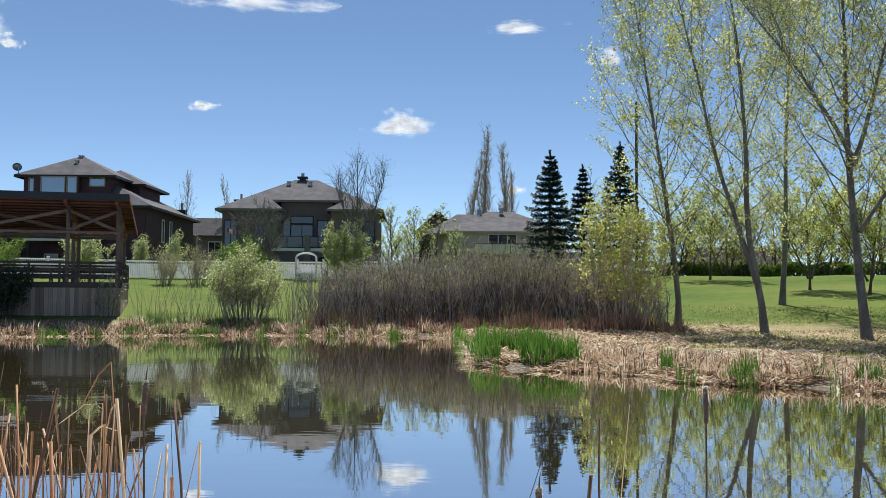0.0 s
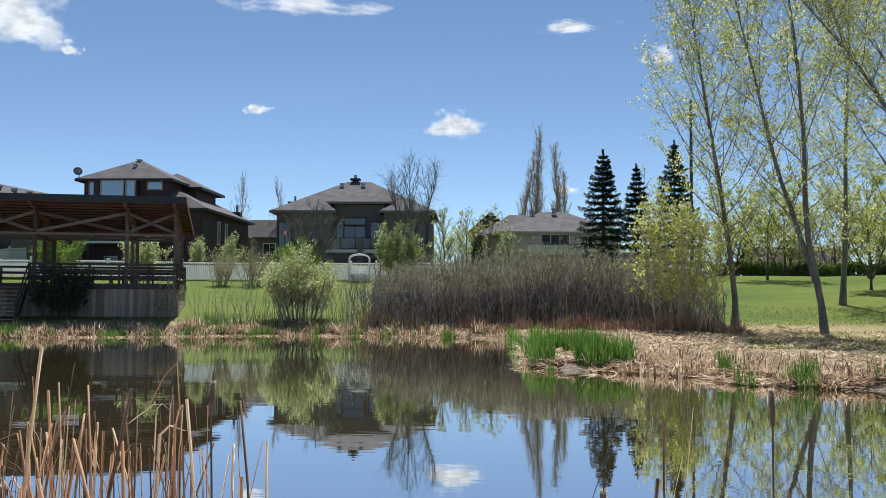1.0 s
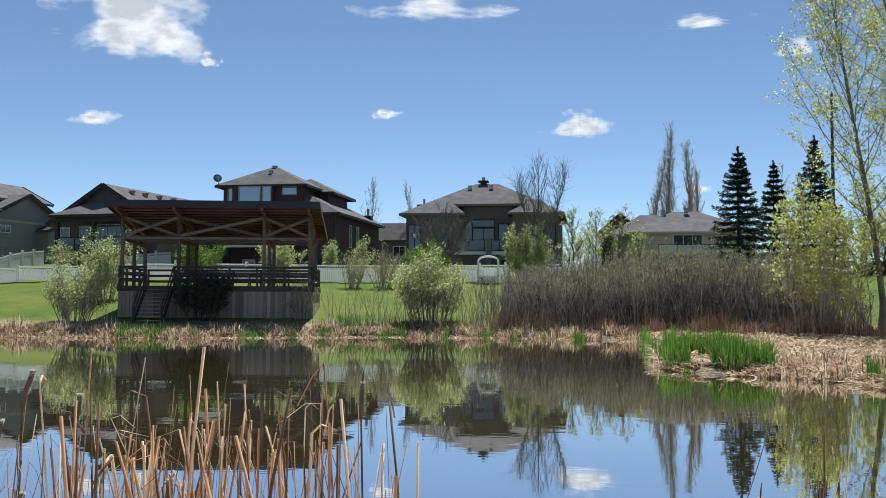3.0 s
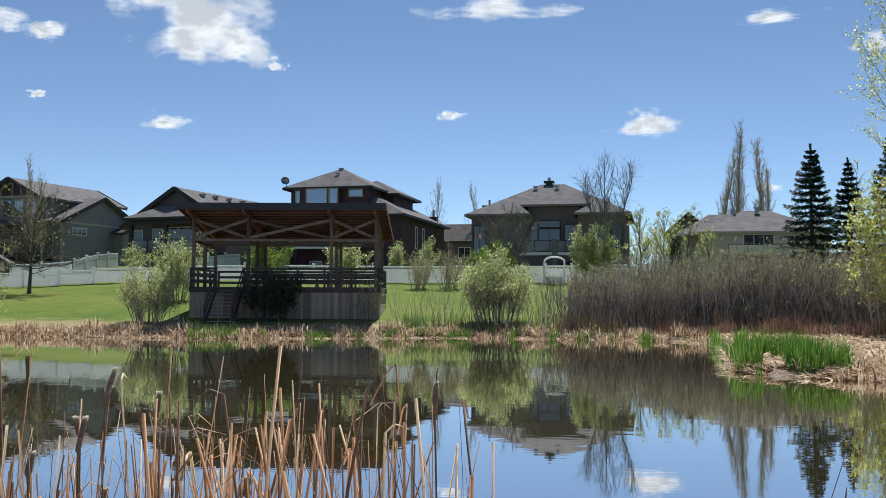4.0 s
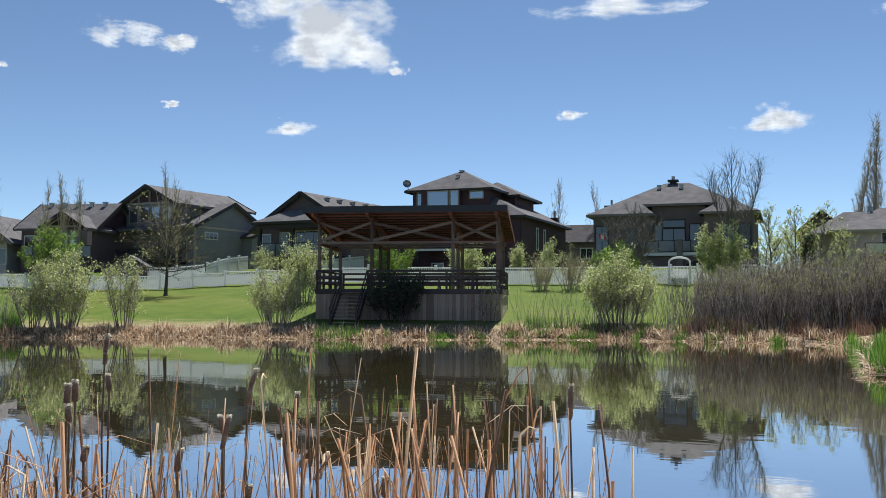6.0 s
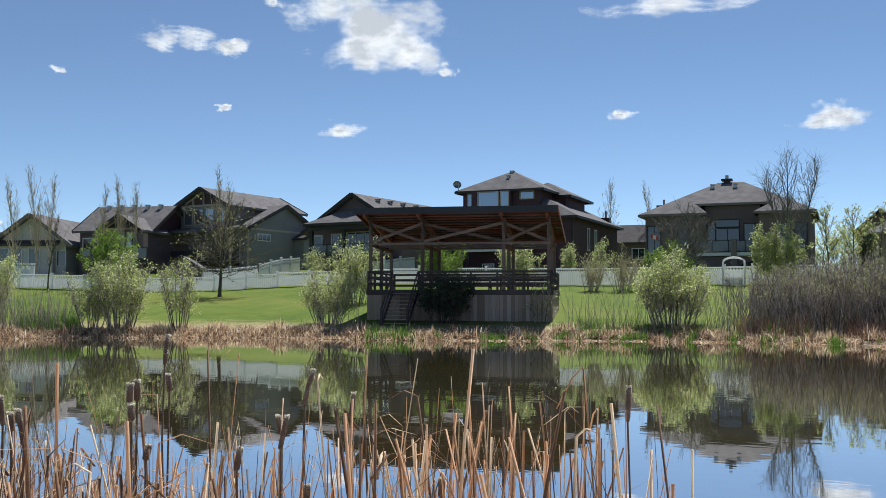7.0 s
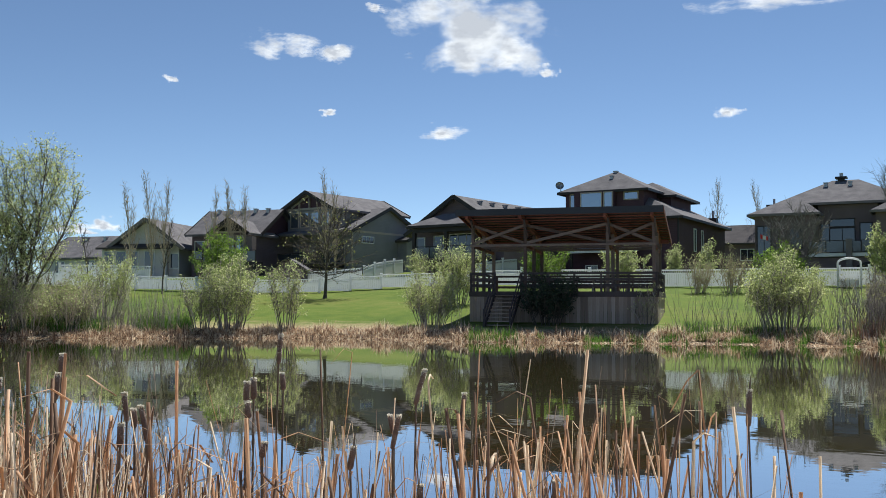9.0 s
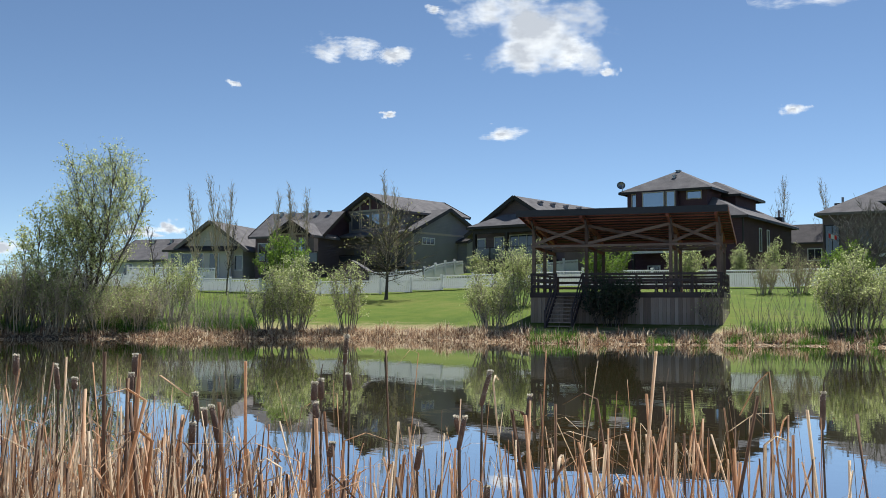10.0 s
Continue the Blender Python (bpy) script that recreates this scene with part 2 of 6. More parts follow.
REED_GREEN = material("green_reed_blades", [(0.045, 0.12, 0.015), (0.085, 0.2, 0.026), (0.22, 0.34, 0.07)], 0.6, 0.5, 6, 0, translucent=0.5, island=0.8)
REED_ORANGE = material("orange_tan_reed_stalks", [(0.26, 0.17, 0.12), (0.6, 0.37, 0.225), (0.72, 0.47, 0.3), (0.84, 0.7, 0.54)], 0.6, 6, 60, 0.0, 0.002, translucent=0.45, island=0.85)
CAT_HEAD = material("brown_felted_cattail", [(0.1, 0.062, 0.046), (0.2, 0.135, 0.105), (0.4, 0.33, 0.28)], 0.95, 18, 220, 0.6, 0.004, spec=0.05)
CAT_FLUFF = material("cream_seed_fluff", [(0.66, 0.6, 0.5), (0.82, 0.78, 0.7)], 0.95, 20, 160, 0.0, 0.004, spec=0.05, translucent=0.5)
CAT_STALK = material("grey_brown_cattail_stalk", [(0.10, 0.07, 0.05), (0.22, 0.165, 0.12)], 0.8, 10, 80, 0.2, 0.002)


# ---- building helpers ----
def thing(name, label, category, m, group="", kind=""):
    ob = new(name)
    ob.matrix_world = m
    return tagged(ob, label, category, group, kind)


def link_mesh(name, me, mat, parent=None, label=""):
    me.materials.append(mat)
    ob = new(name, me)
    if parent is not None:
        ob.parent = parent
    return tagged(ob, label)


def part(name, bm, mat, parent=None, label="", smooth=False):
    """One bmesh as one mesh object under a thing or a part."""
    me = bpy.data.meshes.new(name)
    bmesh.ops.recalc_face_normals(bm, faces=bm.faces)
    bm.to_mesh(me)
    bm.free()
    if smooth:
        me.shade_smooth()
    return link_mesh(name, me, mat, parent, label)


def raw(name, verts, faces, mat, parent=None, label="", smooth=False):
    me = bpy.data.meshes.new(name)
    me.from_pydata([tuple(v) for v in verts], [], [tuple(f) for f in faces])
    if smooth:
        me.shade_smooth()
    return link_mesh(name, me, mat, parent, label)


def box(x0, x1, y0, y1, z0, z1, bm=None, bevel=0.0):
    bm = bm or bmesh.new()
    vs = [bm.verts.new((x, y, z)) for z in (z0, z1) for y in (y0, y1) for x in (x0, x1)]
    fs = [bm.faces.new([vs[i] for i in f]) for f in ((0, 2, 3, 1), (4, 5, 7, 6), (0, 1, 5, 4), (2, 6, 7, 3), (0, 4, 6, 2), (1, 3, 7, 5))]
    if bevel:
        bmesh.ops.bevel(bm, geom=list({e for f in fs for e in f.edges}), offset=bevel, segments=1, affect="EDGES")
    return bm


def beam(p, q, w, h, bm=None):
    """A squared timber from p to q, w wide and h high."""
    bm = bm or bmesh.new()
    p, q = Vector(p), Vector(q)
    d = (q - p).normalized()
    side = d.cross(Vector((0, 0, 1)))
    side = side.normalized() if side.length > 1e-3 else Vector((1, 0, 0))
    up = side.cross(d)
    vs = [bm.verts.new(e + side * (sx * w / 2) + up * (sz * h / 2)) for e in (p, q) for sx, sz in ((-1, -1), (1, -1), (1, 1), (-1, 1))]
    for f in ((3, 2, 1, 0), (4, 5, 6, 7), (0, 1, 5, 4), (1, 2, 6, 5), (2, 3, 7, 6), (3, 0, 4, 7)):
        bm.faces.new([vs[i] for i in f])
    return bm


def slab(corners, thick, bm=None):
    """A sloping slab below the given top corners."""
    bm = bm or bmesh.new()
    a = [bm.verts.new(c) for c in corners]
    b = [bm.verts.new((c[0], c[1], c[2] - thick)) for c in corners]
    bm.faces.new(a), bm.faces.new(b[::-1])
    for i in range(len(a)):
        j = (i + 1) % len(a)
        bm.faces.new((a[i], b[i], b[j], a[j]))
    return bm


def tube(bm, pts, radii, sides=6):
    rings = []
    for i, (p, r) in enumerate(zip(pts, radii)):
        d = (Vector(pts[min(i + 1, len(pts) - 1)]) - Vector(pts[max(i - 1, 0)])).normalized()
        u = d.orthogonal().normalized()
        v = d.cross(u)
        rings.append([bm.verts.new(Vector(p) + (u * math.cos(k * math.tau / sides) + v * math.sin(k * math.tau / sides)) * r) for k in range(sides)])
    for a, b in zip(rings, rings[1:]):
        for k in range(sides):
            bm.faces.new((a[k], a[(k + 1) % sides], b[(k + 1) % sides], b[k]))
    bm.faces.new(rings[0][::-1]), bm.faces.new(rings[-1])
    return bm


def polar(az, d, z=0.0):
    """A point by its bearing (degrees, left is plus) and distance from the viewing spot."""
    return Vector((-math.sin(radians(az)) * d, math.cos(radians(az)) * d, z))


# ---- ground and water ----
SHORE_AZ = (-180, -115, -90, -60, -40, -24.3, -13.6, -12.6, -7.5, -3.9, -1.6, -0.7, 0.5, 6, 15, 24, 29, 37, 48, 57, 75, 90, 105, 116, 180)
SHORE_D = (1.5, 1.5, 6, 14, 18, 20.4, 21.3, 22.7, 23.9, 24.2, 26.5, 42.5, 43.9, 45.7, 46.2, 45.6, 46.2, 50.2, 51.4, 53.4, 50, 35, 12, 2, 2)
NEAR_AZ = (-180, -120, -85, 0, 20, 35, 50, 70, 90, 180)
NEAR_D = (6.0, 6.0, 1.7, 1.6, 1.9, 2.3, 2.9, 3.2, 3.6, 6.0)


def shore(az):
    return float(np.interp(az, SHORE_AZ, SHORE_D)) + 0.35 * noise.noise((az * 0.6, 3.1, 0.0)) + 0.25 * noise.noise((az * 1.9, 7.7, 0.0))


def ground_z(az, d):
    s = shore(az)
    left = np.interp(d - s, (-8, -2, 0, 0.5, 1.6, 3, 6, 27, 36, 46), (-1.2, -0.5, -0.03, 0.18, 0.34, 0.52, 0.8, 2.95, 4.3, 5.0))
    right = np.interp(d, (s - 6, s - 1.5, s, s + 0.8, s + 4, max(s + 6, 40), max(s + 8, 46), 58, 85, 110), (-1.2, -0.4, -0.03, 0.14, 0.18, 0.23, 0.42, 1.5, 3.75, 4.2))
    left -= np.interp(az, (22, 32, 42, 55), (0, 0.15, 0.6, 0.95)) * np.interp(d - s, (5, 28), (0, 1))
    w = min(1.0, max(0.0, (az + 1.0) / 8.0))
    w = w * w * (3 - 2 * w)
    far = left * w + right * (1 - w)
    near = np.interp(float(np.interp(az, NEAR_AZ, NEAR_D)) - d, (-3, -0.5, 0, 0.5, 1.5), (-1.2, -0.3, -0.03, 0.1, 0.2))
    z = max(far, near)
    if z > 0.1:
        p = polar(az, d)
        z += 0.12 * noise.noise((p.x * 0.12, p.y * 0.12, 1.0)) * min(1.0, z) + 0.03 * noise.noise((p.x * 0.9, p.y * 0.9, 2.0))
    return float(z)


def on_ground(az, d, sink=0.0):
    return polar(az, d, ground_z(az, d) - sink)


def build_ground():
    azs = np.concatenate([np.arange(-180, -34, 2.0), np.arange(-34, 66, 0.5), np.arange(66, 180, 2.0)])
    ds = np.concatenate([[0.3, 0.8, 1.2, 1.6, 2, 2.4, 2.8, 3.2, 3.8, 5, 8, 12, 16, 18], np.arange(19, 30, 0.6), np.arange(30, 60, 1.0), np.arange(61, 100, 2.5), [105, 112, 125, 150, 200, 300, 500, 900, 1600, 3000]])
    verts = [polar(a, d, ground_z(a, d)) for d in ds for a in azs]
    n = len(azs)
    faces = [(i * n + j, i * n + (j + 1) % n, (i + 1) * n + (j + 1) % n, (i + 1) * n + j) for i in range(len(ds) - 1) for j in range(n)]
    verts.append(Vector((0, 0, 0.2)))
    faces += [(len(verts) - 1, (j + 1) % n, j) for j in range(n)]
    ob = raw("ground", verts, [f[::-1] for f in faces], GROUND, smooth=True)
    tagged(ob, "mown green lawn sloping to a bare brown pond bank", "ground", kind="structure")
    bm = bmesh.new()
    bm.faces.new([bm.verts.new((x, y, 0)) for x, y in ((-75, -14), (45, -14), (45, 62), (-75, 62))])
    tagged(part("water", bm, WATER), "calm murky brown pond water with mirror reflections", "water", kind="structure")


build_ground()


# ---- the covered wooden stage ----
def build_stage():
    o = polar(23.5, 52.0)
    st = thing("covered_stage", "open-fronted dark wooden stage with a sloping red-brown timber roof", "stage", pose(o.x, o.y, 0, 0, 0, 14.5))
    X0, X1, DEPTH, DECK, FLOOR = -5.25, 4.76, 5.9, 2.43, 0.1
    part("deck", box(X0, X1, 0, DEPTH, DECK - 0.06, DECK, bevel=0.01), STAGE_WOOD, st)
    part("rim_board", box(X0 - 0.03, X1 + 0.03, -0.05, -0.004, DECK - 0.26, DECK + 0.02), STAGE_RAIL, st)
    part("rim_board", box(X1 + 0.004, X1 + 0.05, -0.05, DEPTH, DECK - 0.26, DECK + 0.02), STAGE_RAIL, st)
    # vertical skirt planks round the base
    rng = random.Random(4)
    n = 50
    w = (X1 - X0) / n
    first = part("plank", box(-w / 2 + 0.006, w / 2 - 0.006, -0.012, 0.012, FLOOR, DECK - 0.1), STAGE_WOOD, st)
    for i in range(n):
        o2 = first if i == 0 else first.copy()
        if i:
            scene.collection.objects.link(o2)
        o2.location = (X0 + w * (i + 0.5), 0.03 + rng.uniform(-0.006, 0.006), rng.uniform(-0.02, 0.02))
    for i in range(29):
        o2 = first.copy()
        scene.collection.objects.link(o2)
        o2.location, o2.rotation_euler = (X1 - 0.03, 0.12 + w * i, rng.uniform(-0.02, 0.02)), (0, 0, radians(90))
    part("back_skirt", box(X0, X1, DEPTH - 0.06, DEPTH - 0.02, FLOOR, DECK - 0.1), STAGE_WOOD, st)
    part("side_skirt", box(X0 + 0.01, X0 + 0.05, 0.07, DEPTH - 0.07, FLOOR, DECK - 0.1), STAGE_WOOD, st)
    # posts in three rows
    RIDGE, SLOPE = 6.68, -0.155

    def roof_z(y):
        return RIDGE + (y + 1.5) * SLOPE
    xs = (-5.08, -2.2, 2.18, 4.55)
    for x in xs:
        for y in (0.1, 2.6, 5.1):
            part("post", box(x - 0.085, x + 0.085, y - 0.085, y + 0.085, DECK - 0.02, roof_z(y) - 0.42, bevel=0.012), STAGE_BEAM, st)
    for y in (0.1, 2.6, 5.1):
        part("tie_beam", box(xs[0] - 0.12, xs[-1] + 0.12, y - 0.16, y - 0.09, 4.86, 4.99, bevel=0.01), STAGE_BEAM, st)
    part("plate_beam", box(-5.4, 5.05, 5.01, 5.19, roof_z(5.1) - 0.44, roof_z(5.1) - 0.22, bevel=0.01), ROOF_WOOD, st)
    for x in xs:
        part("rafter", beam((x, -1.4, roof_z(-1.4) - 0.26), (x, 6.3, roof_z(6.3) - 0.26), 0.14, 0.26), ROOF_WOOD, st)
        part("brace", beam((x + 0.12, 0.1, 5.35), (x + 0.12, -0.9, roof_z(-0.9) - 0.36), 0.09, 0.12), STAGE_RAIL, st)
        part("side_tie", beam((x, 0.1, 4.9), (x, 5.1, 4.75), 0.07, 0.16), ROOF_WOOD, st)
    for a, b in zip(xs, xs[1:]):
        part("cross_brace", beam((a + 0.05, 0.06, 5.04), (b - 0.05, 0.06, roof_z(0) - 0.45), 0.07, 0.15), STAGE_BEAM, st)
        part("cross_brace", beam((a + 0.05, 0.15, roof_z(0) - 0.45), (b - 0.05, 0.15, 5.04), 0.07, 0.15), STAGE_BEAM, st)
    # purlins and boarding under the roof sheet
    for i in range(14):
        y = -1.35 + i * 0.58
        part("purlin", beam((-5.5, y, roof_z(y) - 0.13), (5.15, y, roof_z(y) - 0.1), 0.12, 0.06), ROOF_WOOD, st)
    # boarding takes the dark rail colour to paint in shade between the purlins
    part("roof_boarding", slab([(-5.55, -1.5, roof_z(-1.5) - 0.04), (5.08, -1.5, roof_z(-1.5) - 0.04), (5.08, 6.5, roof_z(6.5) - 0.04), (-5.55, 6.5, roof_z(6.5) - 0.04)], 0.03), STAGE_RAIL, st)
    part("roof_sheet", slab([(-5.6, -1.55, roof_z(-1.55) + 0.04), (5.12, -1.55, roof_z(-1.55) + 0.04), (5.12, 6.6, roof_z(6.6) + 0.04), (-5.6, 6.6, roof_z(6.6) + 0.04)], 0.06), ROOF_METAL, st)
    part("fascia", box(-5.62, 5.14, -1.62, -1.56, RIDGE - 0.28, RIDGE + 0.06), ROOF_METAL, st, "dark front fascia")
    part("barge_board", beam((5.14, -1.52, roof_z(-1.52) - 0.1), (5.14, 6.6, roof_z(6.6) - 0.1), 0.04, 0.24), ROOF_WOOD, st)
    part("barge_board", beam((-5.58, -1.52, roof_z(-1.52) - 0.1), (-5.58, 6.6, roof_z(6.6) - 0.1), 0.04, 0.24), ROOF_WOOD, st)
    # guard rail with three boards, open at the stairs
    def rail(p, q):
        for z, h in ((0.98, 0.12), (0.66, 0.14), (0.34, 0.14)):
            part("rail_board", beam((*p, DECK + z), (*q, DECK + z), 0.04, h), STAGE_RAIL, st)
        d = Vector((q[0] - p[0], q[1] - p[1]))
        k = max(1, round(d.length / 1.5))
        for i in range(k + 1):
            x, y = p[0] + d.x * i / k, p[1] + d.y * i / k
            part("rail_post", box(x - 0.055, x + 0.055, y - 0.055, y + 0.055, DECK - 0.02, DECK + 1.04), STAGE_RAIL, st)
    rail((X0 + 0.08, 0.0), (-3.85, 0.0))
    rail((-2.4, 0.0), (X1 - 0.08, 0.0))
    rail((X1 - 0.04, 0.2), (X1 - 0.04, DEPTH - 0.1))
    rail((X0 + 0.04, 0.2), (X0 + 0.04, DEPTH - 0.1))
    rail((X0 + 0.2, DEPTH - 0.04), (X1 - 0.2, DEPTH - 0.04))
    # stairs
    steps, rise = 10, (DECK - 0.5) / 10
    for i in range(steps):
        z, y = DECK - rise * (i + 1) + 0.02, -0.14 - 0.26 * i
        part("tread", box(-3.78, -2.5, y - 0.16, y + 0.14, z - 0.05, z, bevel=0.006), STAGE_WOOD, st)
    for x in (-3.82, -2.45):
        part("stringer", beam((x, -0.02, DECK - 0.12), (x, -2.75, 0.42), 0.05, 0.24), STAGE_RAIL, st)
        part("stair_rail", beam((x, 0.0, DECK + 0.95), (x, -2.6, 1.45), 0.05, 0.1), STAGE_RAIL, st)
        part("stair_rail", beam((x, 0.0, DECK + 0.5), (x, -2.6, 1.0), 0.04, 0.1), STAGE_RAIL, st)
        part("stair_post", box(x - 0.05, x + 0.05, -2.65, -2.55, 0.2, 1.5), STAGE_RAIL, st)
    # long table on the deck
    tb = thing("picnic_table", "pale weathered wooden picnic table on the stage", "table", pose(*(st.matrix_world @ Vector((1.6, 3.6, DECK))), 0, 0, 14.5))
    part("tabletop", box(-0.9, 0.9, -0.37, 0.37, 0.7, 0.745), TAN_TRIM, tb)
    for y in (-0.7, 0.7):
        part("bench", box(-0.9, 0.9, y - 0.13, y + 0.13, 0.42, 0.46), TAN_TRIM, tb)
    for x in (-0.6, 0.6):
        part("leg", beam((x, -0.62, 0.0), (x, 0.3, 0.72), 0.09, 0.04), TAN_TRIM, tb)
        part("leg", beam((x, 0.62, 0.0), (x, -0.3, 0.72), 0.09, 0.04), TAN_TRIM, tb)
        part("cross_bar", box(x - 0.02, x + 0.02, -0.8, 0.8, 0.37, 0.42), TAN_TRIM, tb)
    return st


build_stage()


# ---- houses ----
def house(az, d, turn, label):
    p = polar(az, d)
    return thing("house", label, "house", pose(p.x, p.y, 0, 0, 0, turn))


def window(h, x, z0, w, tall, y=0.0, trim=None, bars=1, sill=True, side=0):
    """A window on a wall that faces the pond at depth y, or (side=1) on the right-hand wall at x."""
    trim = trim or WHITE_TRIM
    t = 0.09

    def bx(a0, a1, d0, d1, c0, c1):
        if side:
            return box(y - d1, y - d0, a0, a1, c0, c1)
        return box(a0, a1, y + d0, y + d1, c0, c1)
    wn_ = new("window")
    wn_.parent = h
    part("pane", bx(x - w / 2, x + w / 2, -0.03, 0.02, z0, z0 + tall), GLASS_DARK if trim in (DARK_TRIM, WHITE_TRIM) else GLASS, wn_)
    bm = bx(x - w / 2 - t, x - w / 2, -0.07, 0.02, z0 - t, z0 + tall + t)
    for a0, a1, c0, c1 in ((x + w / 2, x + w / 2 + t, z0 - t, z0 + tall + t), (x - w / 2, x + w / 2, z0 + tall, z0 + tall + t), (x - w / 2, x + w / 2, z0 - t, z0)):
        for v in (bx(a0, a1, -0.07, 0.02, c0, c1),):
            me = bpy.data.meshes.new("tmp")
            v.to_mesh(me)
            v.free()
            bm.from_mesh(me)
            bpy.data.meshes.remove(me)
    part("frame", bm, trim, wn_)
    for i in range(1, bars):
        xx = x - w / 2 + w * i / bars
        part("mullion", bx(xx - 0.03, xx + 0.03, -0.06, -0.032, z0, z0 + tall), trim, wn_)
    return wn_


def walls(h, x0, x1, y0, y1, z0, z1, mat, name="wall"):
    return part(name, box(x0, x1, y0, y1, z0, z1), mat, h)


def hip_roof(h, x0, x1, y0, y1, ze, zt, mat, ridge=0.4, over=0.5, trim=None, along=0):
    """Hip roof with eaves at ze and its top at zt; the ridge is that part of the length (along=0: across, 1: in depth)."""
    x0, x1, y0, y1 = x0 - over, x1 + over, y0 - over, y1 + over
    cx, cy = (x0 + x1) / 2, (y0 + y1) / 2
    if along:
        r = (y1 - y0) * ridge / 2
        a, b = (cx, cy - r, zt), (cx, cy + r, zt)
    else:
        r = (x1 - x0) * ridge / 2
        a, b = (cx - r, cy, zt), (cx + r, cy, zt)
    c = [(x0, y0, ze), (x1, y0, ze), (x1, y1, ze), (x0, y1, ze)]
    bm = bmesh.new()
    V = [bm.verts.new(p) for p in (*c, a, b)]
    F = ((0, 1, 4), (1, 2, 5, 4), (2, 3, 5), (3, 0, 4, 5)) if along else ((0, 1, 5, 4), (1, 2, 5), (2, 3, 4, 5), (3, 0, 4))
    for f in F:
        bm.faces.new([V[i] for i in f])
    bm.faces.new([V[i] for i in (3, 2, 1, 0)])
    rf = part("roof", bm, mat, h)
    bm = bmesh.new()
    for q in ((x0, x1, y0 - 0.02, y0 + 0.1), (x0, x1, y1 - 0.1, y1 + 0.02), (x0 - 0.02, x0 + 0.1, y0, y1), (x1 - 0.1, x1 + 0.02, y0, y1)):
        box(*q, ze - 0.22, ze - 0.004, bm)
    part("fascia", bm, trim or DARK_TRIM, h)
    return rf


def split_pieces(bm):
    """The loose pieces of a bmesh, each as a bmesh of its own."""
    bm.verts.index_update()
    seen, out = set(), []
    for v in bm.verts:
        if v.index in seen:
            continue
        stack, faces = [v], set()
        seen.add(v.index)
        while stack:
            w = stack.pop()
            for f in w.link_faces:
                faces.add(f)
                for u in f.verts:
                    if u.index not in seen:
                        seen.add(u.index)
                        stack.append(u)
        nb, made = bmesh.new(), {}
        for f in faces:
            for u in f.verts:
                if u.index not in made:
                    made[u.index] = nb.verts.new(u.co)
            nb.faces.new([made[u.index] for u in f.verts])
        out.append(nb)
    bm.free()
    return out


def gable_roof(h, x0, x1, y0, y1, ze, zt, mat, wall_mat, over=0.5, along=1, trim=None, thick=0.22):
    """Gable roof; along=1: the ridge runs in depth and the gable faces the pond; 0: the ridge runs across."""
    bm, gb, tr = bmesh.new(), bmesh.new(), bmesh.new()
    if along:
        c = (x0 + x1) / 2
        k = (zt - ze) / (c - x0)
        lo = ze - k * over
        for xa in (x0 - over, x1 + over):
            slab([(xa, y0 - over, lo + thick), (c, y0 - over, zt + thick), (c, y1 + over, zt + thick), (xa, y1 + over, lo + thick)], thick, bm)
            for y in (y0 - over - 0.03, y1 + over + 0.03):
                beam((xa, y, lo + thick / 2), (c, y, zt + thick / 2), 0.05, thick + 0.12, tr)
        for y in (y0, y1 - 0.1):
            V = [gb.verts.new(p) for p in ((x0, y, ze), (x1, y, ze), (c, y, zt), (x0, y + 0.1, ze), (x1, y + 0.1, ze), (c, y + 0.1, zt))]
            for f in ((0, 1, 2), (5, 4, 3), (0, 3, 4, 1), (1, 4, 5, 2), (2, 5, 3, 0)):
                gb.faces.new([V[i] for i in f])
    else:
        c = (y0 + y1) / 2
        k = (zt - ze) / (c - y0)
        lo = ze - k * over
        for ya in (y0 - over, y1 + over):
            slab([(x0 - over, ya, lo + thick), (x0 - over, c, zt + thick), (x1 + over, c, zt + thick), (x1 + over, ya, lo + thick)], thick, bm)
            for x in (x0 - over - 0.03, x1 + over + 0.03):
                beam((x, ya, lo + thick / 2), (x, c, zt + thick / 2), 0.05, thick + 0.12, tr)
        for x in (x0, x1 - 0.1):
            V = [gb.verts.new(p) for p in ((x, y0, ze), (x, y1, ze), (x, c, zt), (x + 0.1, y0, ze), (x + 0.1, y1, ze), (x + 0.1, c, zt))]
            for f in ((0, 1, 2), (5, 4, 3), (0, 3, 4, 1), (1, 4, 5, 2), (2, 5, 3, 0)):
                gb.faces.new([V[i] for i in f])
    for name, src, m in (("gable", gb, wall_mat), ("bargeboard", tr, trim or DARK_TRIM)):
        for piece in split_pieces(src):
            part(name, piece, m, h)
    return part("roof", bm, mat, h)


def roof_vent(h, x, y, z, s=0.35):
    bm = box(-s / 2, s / 2, -s / 2, s / 2, -0.25, 0.16)
    box(-s * 0.7, s * 0.7, -s * 0.7, s * 0.7, 0.162, 0.26, bm)
    o = part("roof_vent", bm, METAL, h)
    o.location = (x, y, z)


